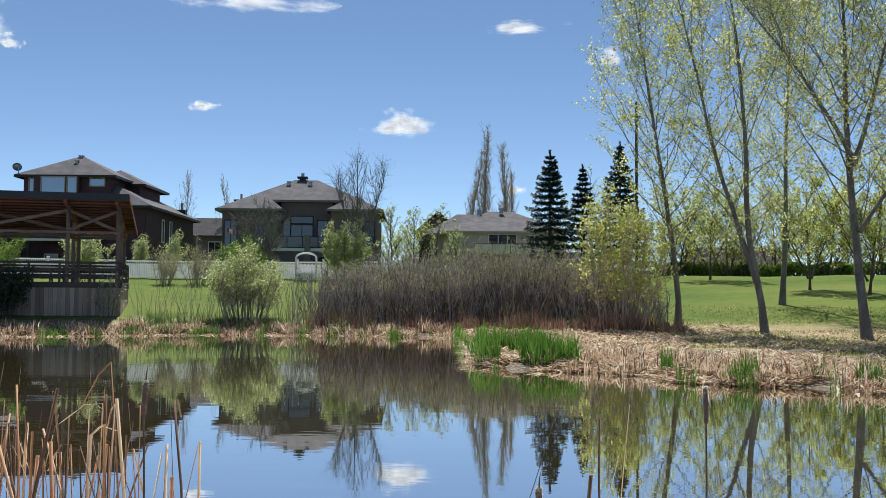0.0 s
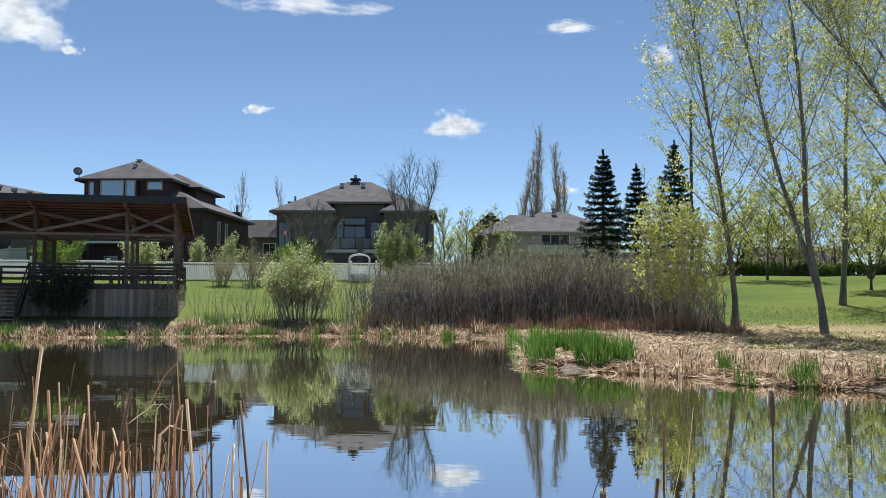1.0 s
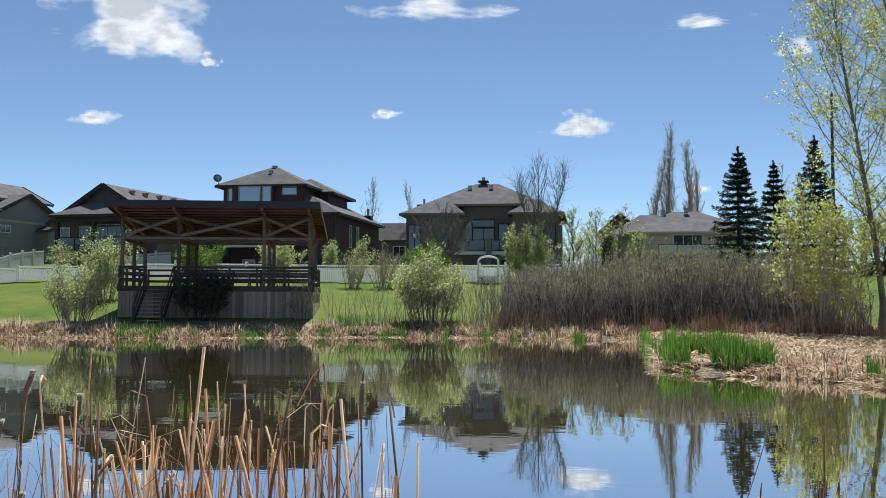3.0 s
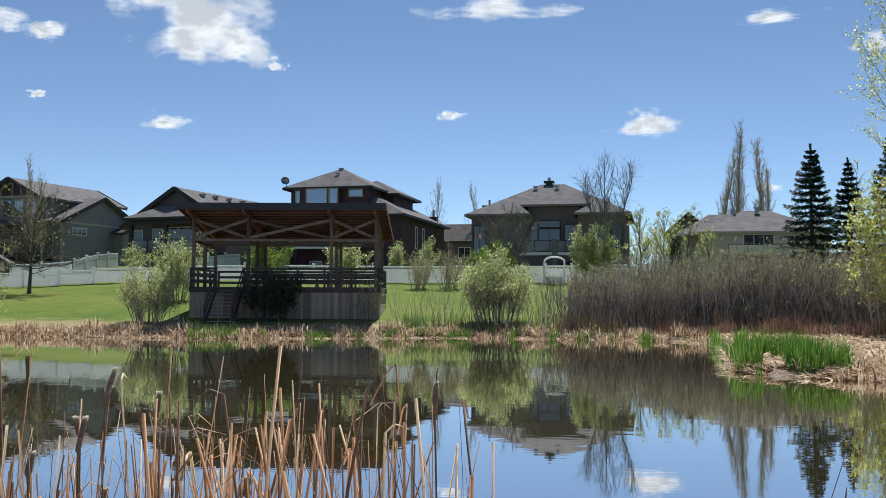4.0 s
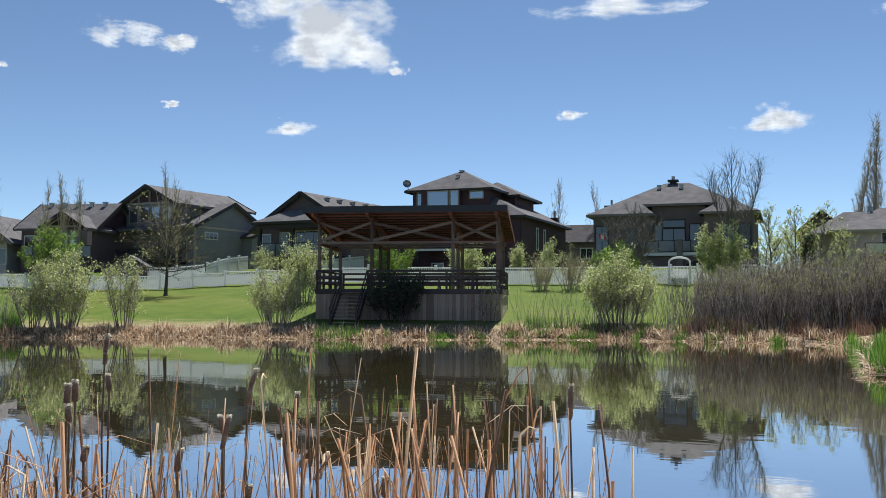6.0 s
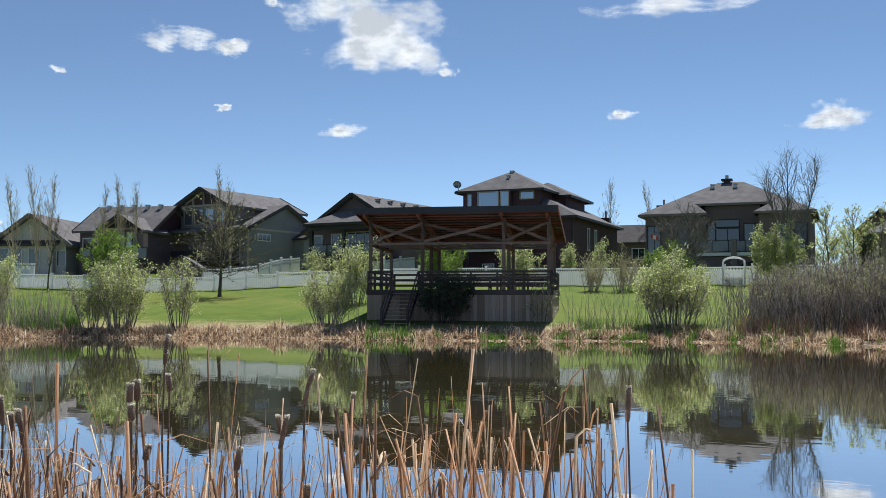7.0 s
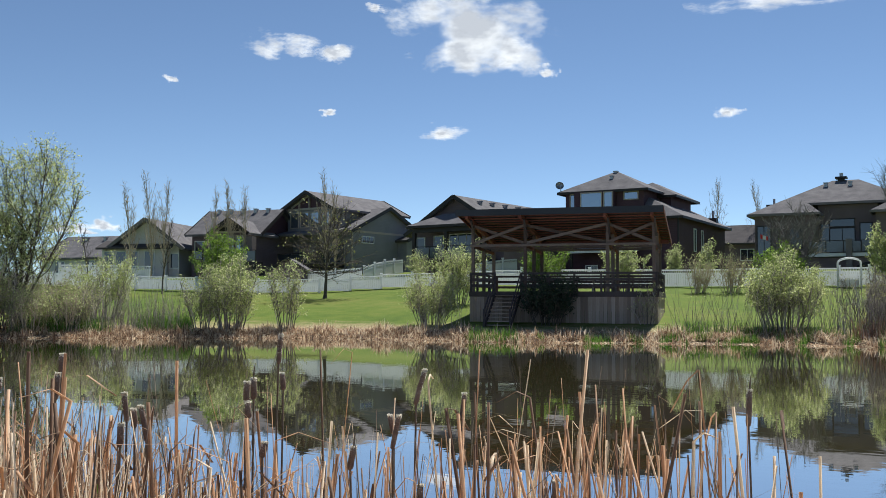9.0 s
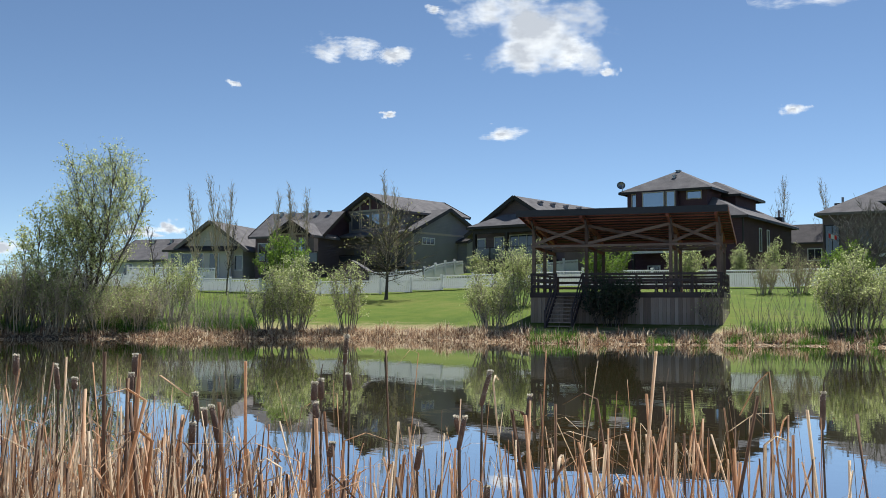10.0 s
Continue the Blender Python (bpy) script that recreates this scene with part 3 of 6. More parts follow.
def balcony(h, x0, x1, y0, y1, z, posts=True, base=3.5, mat=None, fascia=None):
    b = new("balcony")
    b.parent = h
    part("floor", box(x0, x1, y0, y1 - 0.01, z - 0.3, z), fascia or DARK_TRIM, b)
    n = max(2, round((x1 - x0) / 1.6))
    for i in range(n + 1):
        x = x0 + (x1 - x0) * i / n
        part("rail_post", box(x - 0.04, x + 0.04, y0, y0 + 0.08, z, z + 1.05), DARK_TRIM, b)
    part("rail", box(x0, x1, y0 - 0.01, y0 + 0.09, z + 1.05, z + 1.11), DARK_TRIM, b)
    part("rail_panel", box(x0 + 0.05, x1 - 0.05, y0 + 0.03, y0 + 0.05, z + 0.1, z + 1.0), mat or CLEAR_RAIL, b)
    if posts:
        for x in (x0 + 0.15, x1 - 0.15):
            part("support", box(x - 0.12, x + 0.12, y0 + 0.02, y0 + 0.26, base, z - 0.3), DARK_TRIM, b)
    return b


# house with the hipped roof and the chimney: facade centre at bearing 8.2
def house_chimney():
    h = house(8.3, 91.0, 2.0, "taupe stucco bungalow with a hipped shingle roof and raised balcony")
    B, E = 3.6, 9.95
    walls(h, -7.3, -2.2, 0, 14, B, 9.8, TAUPE)
    walls(h, 2.7, 7.0, 0, 14, B, 9.8, TAUPE)
    walls(h, -2.2, 2.7, 2.2, 14, B, 10.8, TAUPE)
    # one hipped roof: two front wings with low eaves and a higher eave over the recessed middle
    ZE, ZC, ZR = 9.9, 10.92, 13.47
    L0, W1, C1, HL = (-7.85, -0.55, ZE), (-1.7, -0.55, ZE), (-2.95, 1.6, ZC), (-6.05, 1.6, ZC)
    R0, W2, C2, HR = (7.55, -0.55, ZE), (2.3, -0.55, ZE), (3.85, 1.6, ZC), (5.62, 1.6, ZC)
    P1, P2, BL, BR = (-1.5, 7, ZR), (0.8, 7, ZR), (-7.85, 14.55, ZE), (7.55, 14.55, ZE)
    W1b, W2b = (-1.7, 2.2, ZE), (2.3, 2.2, ZE)
    bm = bmesh.new()
    made = {v: bm.verts.new(v) for v in (L0, W1, C1, HL, R0, W2, C2, HR, P1, P2, BL, BR, W1b, W2b)}
    for f in ((L0, W1, C1, HL), (W2, R0, HR, C2), (HL, C1, C2, HR, P2, P1), (W1, W1b, C1), (W2b, W2, C2), (R0, BR, P2, HR), (BL, L0, HL, P1), (BR, BL, P1, P2)):
        bm.faces.new([made[v] for v in f])
    part("roof", bm, SHINGLE, h)
    part("soffit", box(-7.8, -1.75, -0.5, 2.2, ZE - 0.16, ZE - 0.1), DARK_TRIM, h)
    part("soffit", box(2.35, 7.5, -0.5, 2.2, ZE - 0.16, ZE - 0.1), DARK_TRIM, h)
    part("soffit", box(-2.9, 3.8, 1.65, 2.3, ZC - 0.2, ZC - 0.12), DARK_TRIM, h)
    for x0, x1, y0, y1, z in ((-7.87, -1.68, -0.6, -0.55, ZE), (2.28, 7.57, -0.6, -0.55, ZE), (-3.0, 3.9, 1.54, 1.6, ZC), (-1.74, -1.68, -0.55, 2.2, ZE), (2.28, 2.34, -0.55, 2.2, ZE), (-7.9, -7.85, -0.55, 14.5, ZE), (7.55, 7.6, -0.55, 14.5, ZE)):
        part("gutter", box(x0, x1, y0, y1, z - 0.2, z + 0.02), GUTTER, h)
    c = new("chimney")
    c.parent = h
    part("stack", box(-1.0, -0.4, 6.7, 7.3, 12.6, 13.6), DARK_TRIM, c)
    part("cap", box(-1.2, -0.2, 6.5, 7.5, 13.6, 13.78), DARK_TRIM, c)
    part("flue", box(-0.85, -0.55, 6.85, 7.15, 13.78, 14.15), METAL, c)
    for x in (-1.9, 0.2):
        roof_vent(h, x, 5.6, 12.9, 0.3)
    window(h, -6.5, 6.2, 1.1, 2.6, 0.0, DARK_TRIM, 2)
    window(h, -3.8, 6.9, 1.0, 1.6, 0.0, DARK_TRIM)
    window(h, -0.2, 6.6, 2.0, 2.0, 2.2, DARK_TRIM, 2)
    window(h, -0.2, 8.8, 2.0, 0.6, 2.2, DARK_TRIM, 1)
    window(h, 1.75, 6.5, 0.9, 2.5, 2.2, DARK_TRIM)
    window(h, -1.65, 6.5, 0.7, 2.5, 2.2, DARK_TRIM)
    window(h, 4.8, 7.2, 0.9, 1.6, 0.0, DARK_TRIM)
    window(h, 6.2, 6.6, 1.0, 2.2, 0.0, DARK_TRIM)
    balcony(h, -2.7, 3.0, -0.4, 2.2, 6.3, False, fascia=WHITE_TRIM)
    part("pillar", box(0.35, 0.85, -0.6, -0.42, B, 7.5), GUTTER, h)
    # arched opening below the balcony: a solid dark slab stands for its shaded inside
    bm = bmesh.new()
    pts = [(2.0 + 1.35 * math.cos(a), 4.0 + 1.5 * math.sin(a)) for a in np.linspace(0, math.pi, 14)]
    f = bm.faces.new([bm.verts.new((x, -0.1, z)) for x, z in pts])
    r = bmesh.ops.extrude_face_region(bm, geom=[f])
    bmesh.ops.translate(bm, vec=(0, 0.2, 0), verts=[v for v in r["geom"] if isinstance(v, bmesh.types.BMVert)])
    part("arch", bm, DARK_TRIM, h)
    walls(h, -2.2, 2.7, 0.0, 0.2, B, 5.95, TAUPE, "basement_wall")
    part("flue_pipe", tube(bmesh.new(), [(-6.6, 6, 10.2), (-6.6, 6, 11.9)], [0.12, 0.12]), METAL, h)
    part("chimney_box", box(-7.2, -6.1, 5.2, 6.6, 10.2, 11.3), DARK_TRIM, h)


house_chimney()


# two-storey house behind the stage; its right-hand wall runs back from the corner
def house_tower():
    c = polar(16.83, 85.0)
    h = thing("house", "dark brown two-storey house with hipped roofs and a satellite dish", "house", pose(c.x, c.y, 0, 0, 0, 0))
    walls(h, -10.0, -0.3, 0.2, 15.5, 3.4, 9.3, BROWN_SIDING)
    hip_roof(h, -10.0, -0.3, 0.2, 15.5, 9.35, 12.1, SHINGLE, ridge=0.5, over=0.55, along=1)
    # upper storey
    walls(h, -11.1, -3.7, 1.2, 9.5, 3.4, 11.95, BROWN_SIDING)
    hip_roof(h, -11.1, -3.7, 1.2, 8.6, 12.0, 14.15, SHINGLE, ridge=0.1, over=0.6, along=1)
    hip_roof(h, -7.6, -2.4, 5.4, 12.0, 11.75, 13.3, SHINGLE, ridge=0.3, over=0.5, along=1)
    walls(h, -7.4, -2.6, 5.6, 11.8, 9.2, 11.75, BROWN_SIDING)
    part("bay", box(-10.0, -6.2, 0.55, 1.21, 8.9, 11.9), BROWN_SIDING, h)
    window(h, -8.35, 10.4, 1.9, 1.35, 0.55, TAN_TRIM)
    window(h, -6.75, 10.4, 0.7, 1.35, 0.55, TAN_TRIM)
    window(h, -10.4, 10.4, 0.4, 1.35, 1.2, TAN_TRIM)
    window(h, -4.85, 11.15, 1.2, 0.6, 1.2, TAN_TRIM)
    for y, tall in ((5.0, 1.9), (7.4, 1.9)):
        window(h, y, 6.6, 0.55, tall, -0.3 + 0.0, WHITE_TRIM, side=1)
    part("downpipe", box(-0.36, -0.24, 0.02, 0.14, 3.6, 9.2), DARK_TRIM, h)
    window(h, -2.4, 6.9, 0.8, 0.8, 0.2, TAN_TRIM)
    window(h, -8.2, 4.0, 1.0, 1.2, 0.2, WHITE_TRIM, 2)
    window(h, -5.4, 3.9, 2.2, 1.4, 0.2, WHITE_TRIM, 2)
    part("porch_roof", slab([(-9.6, -2.0, 6.5), (-3.6, -2.0, 6.5), (-3.6, 0.2, 6.8), (-9.6, 0.2, 6.8)], 0.25), WHITE_TRIM, h, "pale edge of the porch roof")
    for x in (-9.3, -4.0):
        part("porch_post", box(x - 0.12, x + 0.12, -1.9, -1.66, 3.4, 6.3), DARK_TRIM, h)
    d = new("satellite_dish")
    d.parent = h
    bm = bmesh.new()
    bmesh.ops.create_uvsphere(bm, u_segments=14, v_segments=8, radius=0.42)
    bmesh.ops.delete(bm, geom=[v for v in bm.verts if v.co.z > -0.12], context="VERTS")
    bmesh.ops.rotate(bm, verts=bm.verts, matrix=Euler((radians(70), 0, radians(30))).to_matrix())
    bmesh.ops.translate(bm, verts=bm.verts, vec=(-11.55, 0.9, 12.75))
    part("dish", bm, METAL, d)
    part("mast", tube(bmesh.new(), [(-11.5, 1.0, 11.95), (-11.5, 1.0, 12.7)], [0.04, 0.04]), METAL, d)
    roof_vent(h, -7.3, 3.0, 13.3, 0.25)
    roof_vent(h, -7.4, 4.3, 13.9, 0.3)
    part("flue_pipe", tube(bmesh.new(), [(-0.9, 13.5, 9.6), (-0.9, 13.5, 10.9)], [0.14, 0.14]), METAL, h)
    part("flue_box", box(-1.3, -0.5, 13.1, 13.9, 9.4, 10.2), DARK_TRIM, h)


house_tower()


# brown house with its gable to the pond
def house_gable():
    c = polar(30.0, 85.0)
    h = thing("house", "dark grey-brown house with a front gable and glass-railed balcony", "house", pose(c.x, c.y, 0, 0, 0, -5))
    walls(h, -4.3, 5.2, 0, 14, 3.2, 8.1, GREY_SIDING)
    gable_roof(h, -4.3, 5.2, 0, 14, 8.1, 11.0, SHINGLE, GREY_SIDING, over=0.6)
    hip_roof(h, -2.6, 4.6, -2.4, 1.0, 8.5, 9.6, SHINGLE, ridge=0.4, over=0.4)
    part("beam", box(-2.6, 4.6, -2.4, -2.2, 7.9, 8.3), DARK_TRIM, h)
    for x in (-2.5, 0.9, 4.5):
        part("post", box(x - 0.14, x + 0.14, -2.4, -2.12, 3.2, 7.9), DARK_TRIM, h)
    balcony(h, -2.6, 4.6, -2.4, 0, 5.6, False)
    window(h, -3.45, 6.1, 0.8, 1.5, 0, WHITE_TRIM)
    window(h, -1.5, 6.0, 0.9, 1.7, 0, WHITE_TRIM)
    window(h, 1.0, 5.8, 2.6, 2.0, 0, WHITE_TRIM, 3)
    window(h, 3.6, 6.0, 0.9, 1.7, 0, WHITE_TRIM)
    window(h, -3.2, 3.3, 1.0, 1.0, 0, WHITE_TRIM, 2)
    window(h, 1.6, 3.4, 1.4, 0.9, 0, WHITE_TRIM, 2)
    part("wall_lamp", box(-3.35, -3.15, -0.12, 0.0, 4.6, 4.75), METAL, h)
    for y in (2, 4, 6.2, 8.5):
        roof_vent(h, 1.5, y, 10.6, 0.3)


house_gable()


# grey-green house: an upper storey with a timbered gable, and a lower wing whose gable faces right
def house_green():
    c = polar(35.9, 95.0)
    h = thing("house", "grey-green sided house with a timbered upper gable and side wing", "house", pose(c.x, c.y, 0, 0, 0, -6))
    walls(h, -8.0, 0, 0, 10.6, 3.4, 8.9, GREEN_SIDING)
    gable_roof(h, -8.0, 0, 0, 10.6, 8.9, 11.3, SHINGLE, GREEN_SIDING, over=0.45, along=0)
    part("belt", box(0.004, 0.05, 0, 10.6, 8.75, 8.95), TAN_TRIM, h)
    part("corner_board", box(-0.12, 0.045, -0.045, 0.12, 3.4, 8.74), TAN_TRIM, h)
    part("belt", box(0.004, 0.05, 0.13, 10.6, 4.9, 5.05), TAN_TRIM, h)
    # lower side block further back
    walls(h, -2.0, 1.2, 7.0, 12.5, 3.4, 8.2, GREEN_SIDING)
    gable_roof(h, -2.0, 1.2, 7.0, 12.5, 8.2, 9.3, SHINGLE_DARK, GREEN_SIDING, over=0.4, along=0)
    window(h, 2.3, 7.8, 1.7, 0.55, 0, WHITE_TRIM, 3, side=1)
    window(h, 9.0, 7.0, 1.9, 0.6, 1.2, WHITE_TRIM, 3, side=1)
    # upper storey with the front gable
    walls(h, -8.2, -2.0, -0.6, 10.0, 8.0, 11.2, GREEN_SIDING)
    gable_roof(h, -8.2, -2.0, -0.6, 10.0, 11.2, 12.75, SHINGLE, BROWN_SIDING, over=0.7)
    g = new("gable_truss")
    g.parent = h
    for p, q in (((-7.6, -0.7, 11.4), (-5.1, -0.7, 12.6)), ((-5.1, -0.7, 11.3), (-5.1, -0.7, 12.6)), ((-6.5, -0.7, 11.3), (-6.5, -0.7, 12.0)), ((-2.6, -0.7, 11.4), (-5.1, -0.7, 12.6)), ((-8.1, -0.7, 11.2), (-2.1, -0.7, 11.2))):
        part("truss_timber", beam(p, q, 0.08, 0.2), TAN_TRIM, g)
    for x in (-7.2, -5.8, -4.4, -3.0):
        window(h, x, 9.4, 1.0, 1.4, -0.6, TAN_TRIM)
    for x in (-6.4, -4.0, -1.6):
        window(h, x, 5.8, 1.2, 1.8, 0, TAN_TRIM)
    window(h, 1.6, 3.6, 1.2, 0.8, 0, WHITE_TRIM, 2, side=1)
    balcony(h, -8.0, -1.0, -2.2, 0, 5.6)
    part("porch_roof", slab([(-8.4, -2.6, 8.6), (-0.2, -2.6, 8.6), (-0.2, 0.0, 9.2), (-8.4, 0.0, 9.2)], 0.2), SHINGLE, h)
    for y in (1.5, 4.0):
        roof_vent(h, -1.8, y + 2.0, 11.0, 0.3)


house_green()


# house further along, with a long shingle roof and a timbered porch gable
def house_porch():
    c = polar(41.9, 101.0)
    h = thing("house", "brown house with a long shingle roof and timbered porch gable", "house", pose(c.x, c.y, 0, 0, 0, 12))
    walls(h, -3.9, 3.6, -4, 4, 3.4, 8.6, GREY_SIDING)
    gable_roof(h, -3.9, 3.6, -4, 4, 8.6, 11.0, SHINGLE, BROWN_SIDING, over=0.5, along=0)
    # porch wing with the timbered gable
    walls(h, 0.2, 3.6, -6.5, -4.0, 3.4, 8.5, GREY_SIDING)
    gable_roof(h, 0.2, 3.6, -6.5, -1.5, 8.5, 9.6, SHINGLE, DARK_TRIM, over=0.5)
    for q, r in (((0.4, -6.6, 8.6), (1.9, -6.6, 9.5)), ((1.9, -6.6, 8.6), (1.9, -6.6, 9.5)), ((3.4, -6.6, 8.6), (1.9, -6.6, 9.5)), ((0.3, -6.6, 8.5), (3.5, -6.6, 8.5))):
        part("truss_timber", beam(q, r, 0.08, 0.16), TAN_TRIM, h)
    for x in (0.9, 1.9, 2.9):
        window(h, x, 6.2, 0.7, 1.9, -6.5, TAN_TRIM)
    for x in (-3.0, -1.4):
        window(h, x, 6.2, 1.0, 1.6, -4.0, WHITE_TRIM)
    balcony(h, -0.2, 5.4, -8.0, -6.5, 5.6)
    part("stone_pier", box(4.1, 4.7, -7.4, -6.6, 3.4, 8.0), TAUPE, h)
    part("flue_pipe", tube(bmesh.new(), [(-2.2, -3.6, 8.6), (-1.7, -3.6, 10.2)], [0.1, 0.1]), WHITE_TRIM, h, "pale leaning flue pipe")
    for x in (-3, -1.6, -0.2, 1.2, 2.6):
        roof_vent(h, x, -0.5, 11.05, 0.3)


house_porch()


def house_white():
    c = polar(47.5, 100.0)
    h = thing("house", "cream sided bungalow with brown shingle gable roof", "house", pose(c.x, c.y, 0, 0, 0, 20))
    walls(h, -4.6, 2.2, 0, 10, 3.4, 7.2, CREAM)
    gable_roof(h, -3.4, 3.2, 0.6, 10, 7.5, 9.9, SHINGLE, CREAM, over=0.8, trim=GUTTER)
    walls(h, -3.4, 3.2, 0.6, 10, 3.4, 7.5, CREAM)
    part("lean_roof", slab([(-5.1, -0.5, 7.2), (2.8, -0.5, 7.2), (2.8, 1.6, 8.0), (-5.1, 1.6, 8.0)], 0.2), SHINGLE_DARK, h)
    for x in (-3.9, -2.6, -1.3, 0.4):
        window(h, x, 4.6, 0.95, 2.2, 0, WHITE_TRIM)
    part("corner_post", box(-4.66, -4.5, -0.05, 0.1, 3.4, 7.0), WHITE_TRIM, h)
    part("terrace_wall", box(-6.0, 4.5, -2.4, -2.2, 3.0, 4.3), CREAM, h)
    window(h, 2.75, 5.2, 0.8, 1.4, 0.6, WHITE_TRIM, 1)


house_white()


def house_long():
    c = polar(51.0, 112.0)
    h = thing("house", "low grey house with a long brown shingle roof", "house", pose(c.x, c.y, 0, 0, 0, 10))
    walls(h, -5, 6, 0, 9, 3.4, 6.6, CREAM)
    gable_roof(h, -5, 6, 0, 9, 6.6, 9.0, SHINGLE, CREAM, over=0.4, along=0)
    window(h, -2.5, 5.0, 1.2, 1.2, 0, WHITE_TRIM, 2)
    window(h, 1.5, 5.0, 1.2, 1.2, 0, WHITE_TRIM, 2)
    for x in (-2, 0.5, 3):
        roof_vent(h, x, 3.6, 8.8, 0.3)


house_long()


def house_beige():
    c = polar(-3.2, 100.0)
    h = thing("house", "beige stucco bungalow with a grey hipped shingle roof", "house", pose(c.x, c.y, 0, 0, 0, 4))
    walls(h, -5.0, 7.0, 0, 12, 4.0, 8.6, BEIGE)
    hip_roof(h, -5.0, 7.0, 0.0, 12, 8.65, 11.2, SHINGLE, ridge=0.2, over=0.55, trim=TAN_TRIM)
    hip_roof(h, -6.8, 1.5, 3.0, 12, 8.6, 11.0, SHINGLE, ridge=0.2, over=0.5, trim=TAN_TRIM)
    walls(h, -6.2, -5.0, 3.2, 12, 4.0, 8.6, BEIGE)
    window(h, 0.5, 6.9, 2.8, 1.4, 0, WHITE_TRIM, 3)
    window(h, 3.8, 6.9, 1.0, 1.3, 0, WHITE_TRIM, 2)
    balcony(h, -2.6, 4.6, -2.2, 0, 6.2, True, mat=WHITE_TRIM)
    roof_vent(h, -1.4, 5.0, 11.0, 0.4)
    roof_vent(h, 1.0, 5.0, 11.2, 0.4)


house_beige()


def house_far(az, d, w, top, label, mat):
    c = polar(az, d)
    h = thing("house", label, "house", pose(c.x, c.y, 0, 0, 0, az * 0.3))
    walls(h, -w / 2, w / 2, 0, 9, 3.5, top - 2.2, mat)
    gable_roof(h, -w / 2, w / 2, 0, 9, top - 2.2, top, SHINGLE_DARK, mat, over=0.5, along=1 if w < 8 else 0)
    window(h, 0, top - 4.2, 1.4, 1.2, 0, WHITE_TRIM, 2)


house_far(13.2, 118, 9, 11.2, "grey house with a dark shingle roof further back", GREY_SIDING)
house_far(0.3, 125, 5.0, 12.6, "dark gabled house far behind the trees", GREY_SIDING)
house_far(-17.2, 99, 8.5, 6.9, "low grey-green house beyond the far hedge", GREEN_SIDING)
house_far(44.4, 118, 10, 9.9, "brown roofed house far behind the fence", GREY_SIDING)


# ---- white vinyl fence with panels between capped posts ----
def build_fence():
    line = [(56, 90), (49.6, 84), (41.3, 79), (36, 77.5), (32.4, 76.5), (26, 74.5), (16.1, 73.5), (10.5, 74), (8.5, 74.2), (7.0, 74.2), (2, 75), (-3, 77)]
    f = thing("fence", "white vinyl privacy fence with capped posts along the lawn", "fence", Matrix.Identity(4))
    post = box(-0.07, 0.07, -0.07, 0.07, -0.3, 1.42)
    box(-0.09, 0.09, -0.09, 0.09, 1.422, 1.5, post)
    pm = bpy.data.meshes.new("post")
    post.to_mesh(pm)
    post.free()
    pm.materials.append(VINYL)
    L = 2.44
    pan = box(-L / 2 + 0.075, L / 2 - 0.075, -0.03, 0.03, 0.06, 0.2)
    box(-L / 2 + 0.075, L / 2 - 0.075, -0.03, 0.03, 1.2, 1.3, pan)
    for i in range(15):
        x = -L / 2 + 0.08 + i * 0.1525
        box(x, x + 0.142, -0.012, 0.012, 0.2, 1.0, pan)
    box(-L / 2 + 0.075, L / 2 - 0.075, -0.03, 0.03, 1.0, 1.06, pan)
    for i in range(18):
        x = -L / 2 + 0.12 + i * 0.127
        box(x, x + 0.04, -0.012, 0.012, 1.06, 1.2, pan)
    pnm = bpy.data.meshes.new("panel")
    pan.to_mesh(pnm)
    pan.free()
    pnm.materials.append(VINYL)
    for (a0, d0), (a1, d1) in zip(line, line[1:]):
        p, q = polar(a0, d0), polar(a1, d1)
        n = max(1, round((q - p).length / L))
        for i in range(n):
            u, v = p.lerp(q, i / n), p.lerp(q, (i + 1) / n)
            az = math.degrees(math.atan2(-u.x, u.y))
            zu = ground_z(az, u.length)
            azv = math.degrees(math.atan2(-v.x, v.y))
            zv = ground_z(azv, v.length)
            ob = new("post", pm)
            ob.parent, ob.location, ob.scale = f, (u.x, u.y, zu), (1, 1, np.interp(az, (25, 31), (1, 0.82)))
            ob = new("panel", pnm)
            mid = (u + v) / 2
            ob.parent, ob.location = f, (mid.x, mid.y, (zu + zv) / 2 + 0.02)
            ob.rotation_euler = (0, 0, math.atan2(v.y - u.y, v.x - u.x))
            ob.scale = ((v - u).length / L, 1, np.interp(az, (25, 31), (1, 0.82)))
    return pm, pnm, L


def garden_arch():
    a = polar(8.0, 73.6)
    g = thing("garden_arch", "white arched garden gate frame in the fence", "arch", pose(a.x, a.y, ground_z(8.0, 73.6), 0, 0, 8))
    pts = [(-0.75, 0, 0)] + [(-0.75 * math.cos(t), 0, 1.75 + 0.35 * math.sin(t)) for t in np.linspace(0, math.pi, 11)] + [(0.75, 0, 0)]
    for y in (-0.25, 0.25):
        part("hoop", tube(bmesh.new(), [(x, y, z) for x, _, z in pts], [0.07] * len(pts), 6), VINYL, g)
    for x in (-0.75, 0.75):
        part("side_lattice", box(x - 0.02, x + 0.02, -0.2, 0.2, 0.1, 1.7), VINYL, g)
    part("gate_leaf", box(-0.62, 0.62, -0.02, 0.02, 0.1, 1.0), VINYL, g)


FENCE_POST, FENCE_PANEL, BAY = build_fence()
garden_arch()


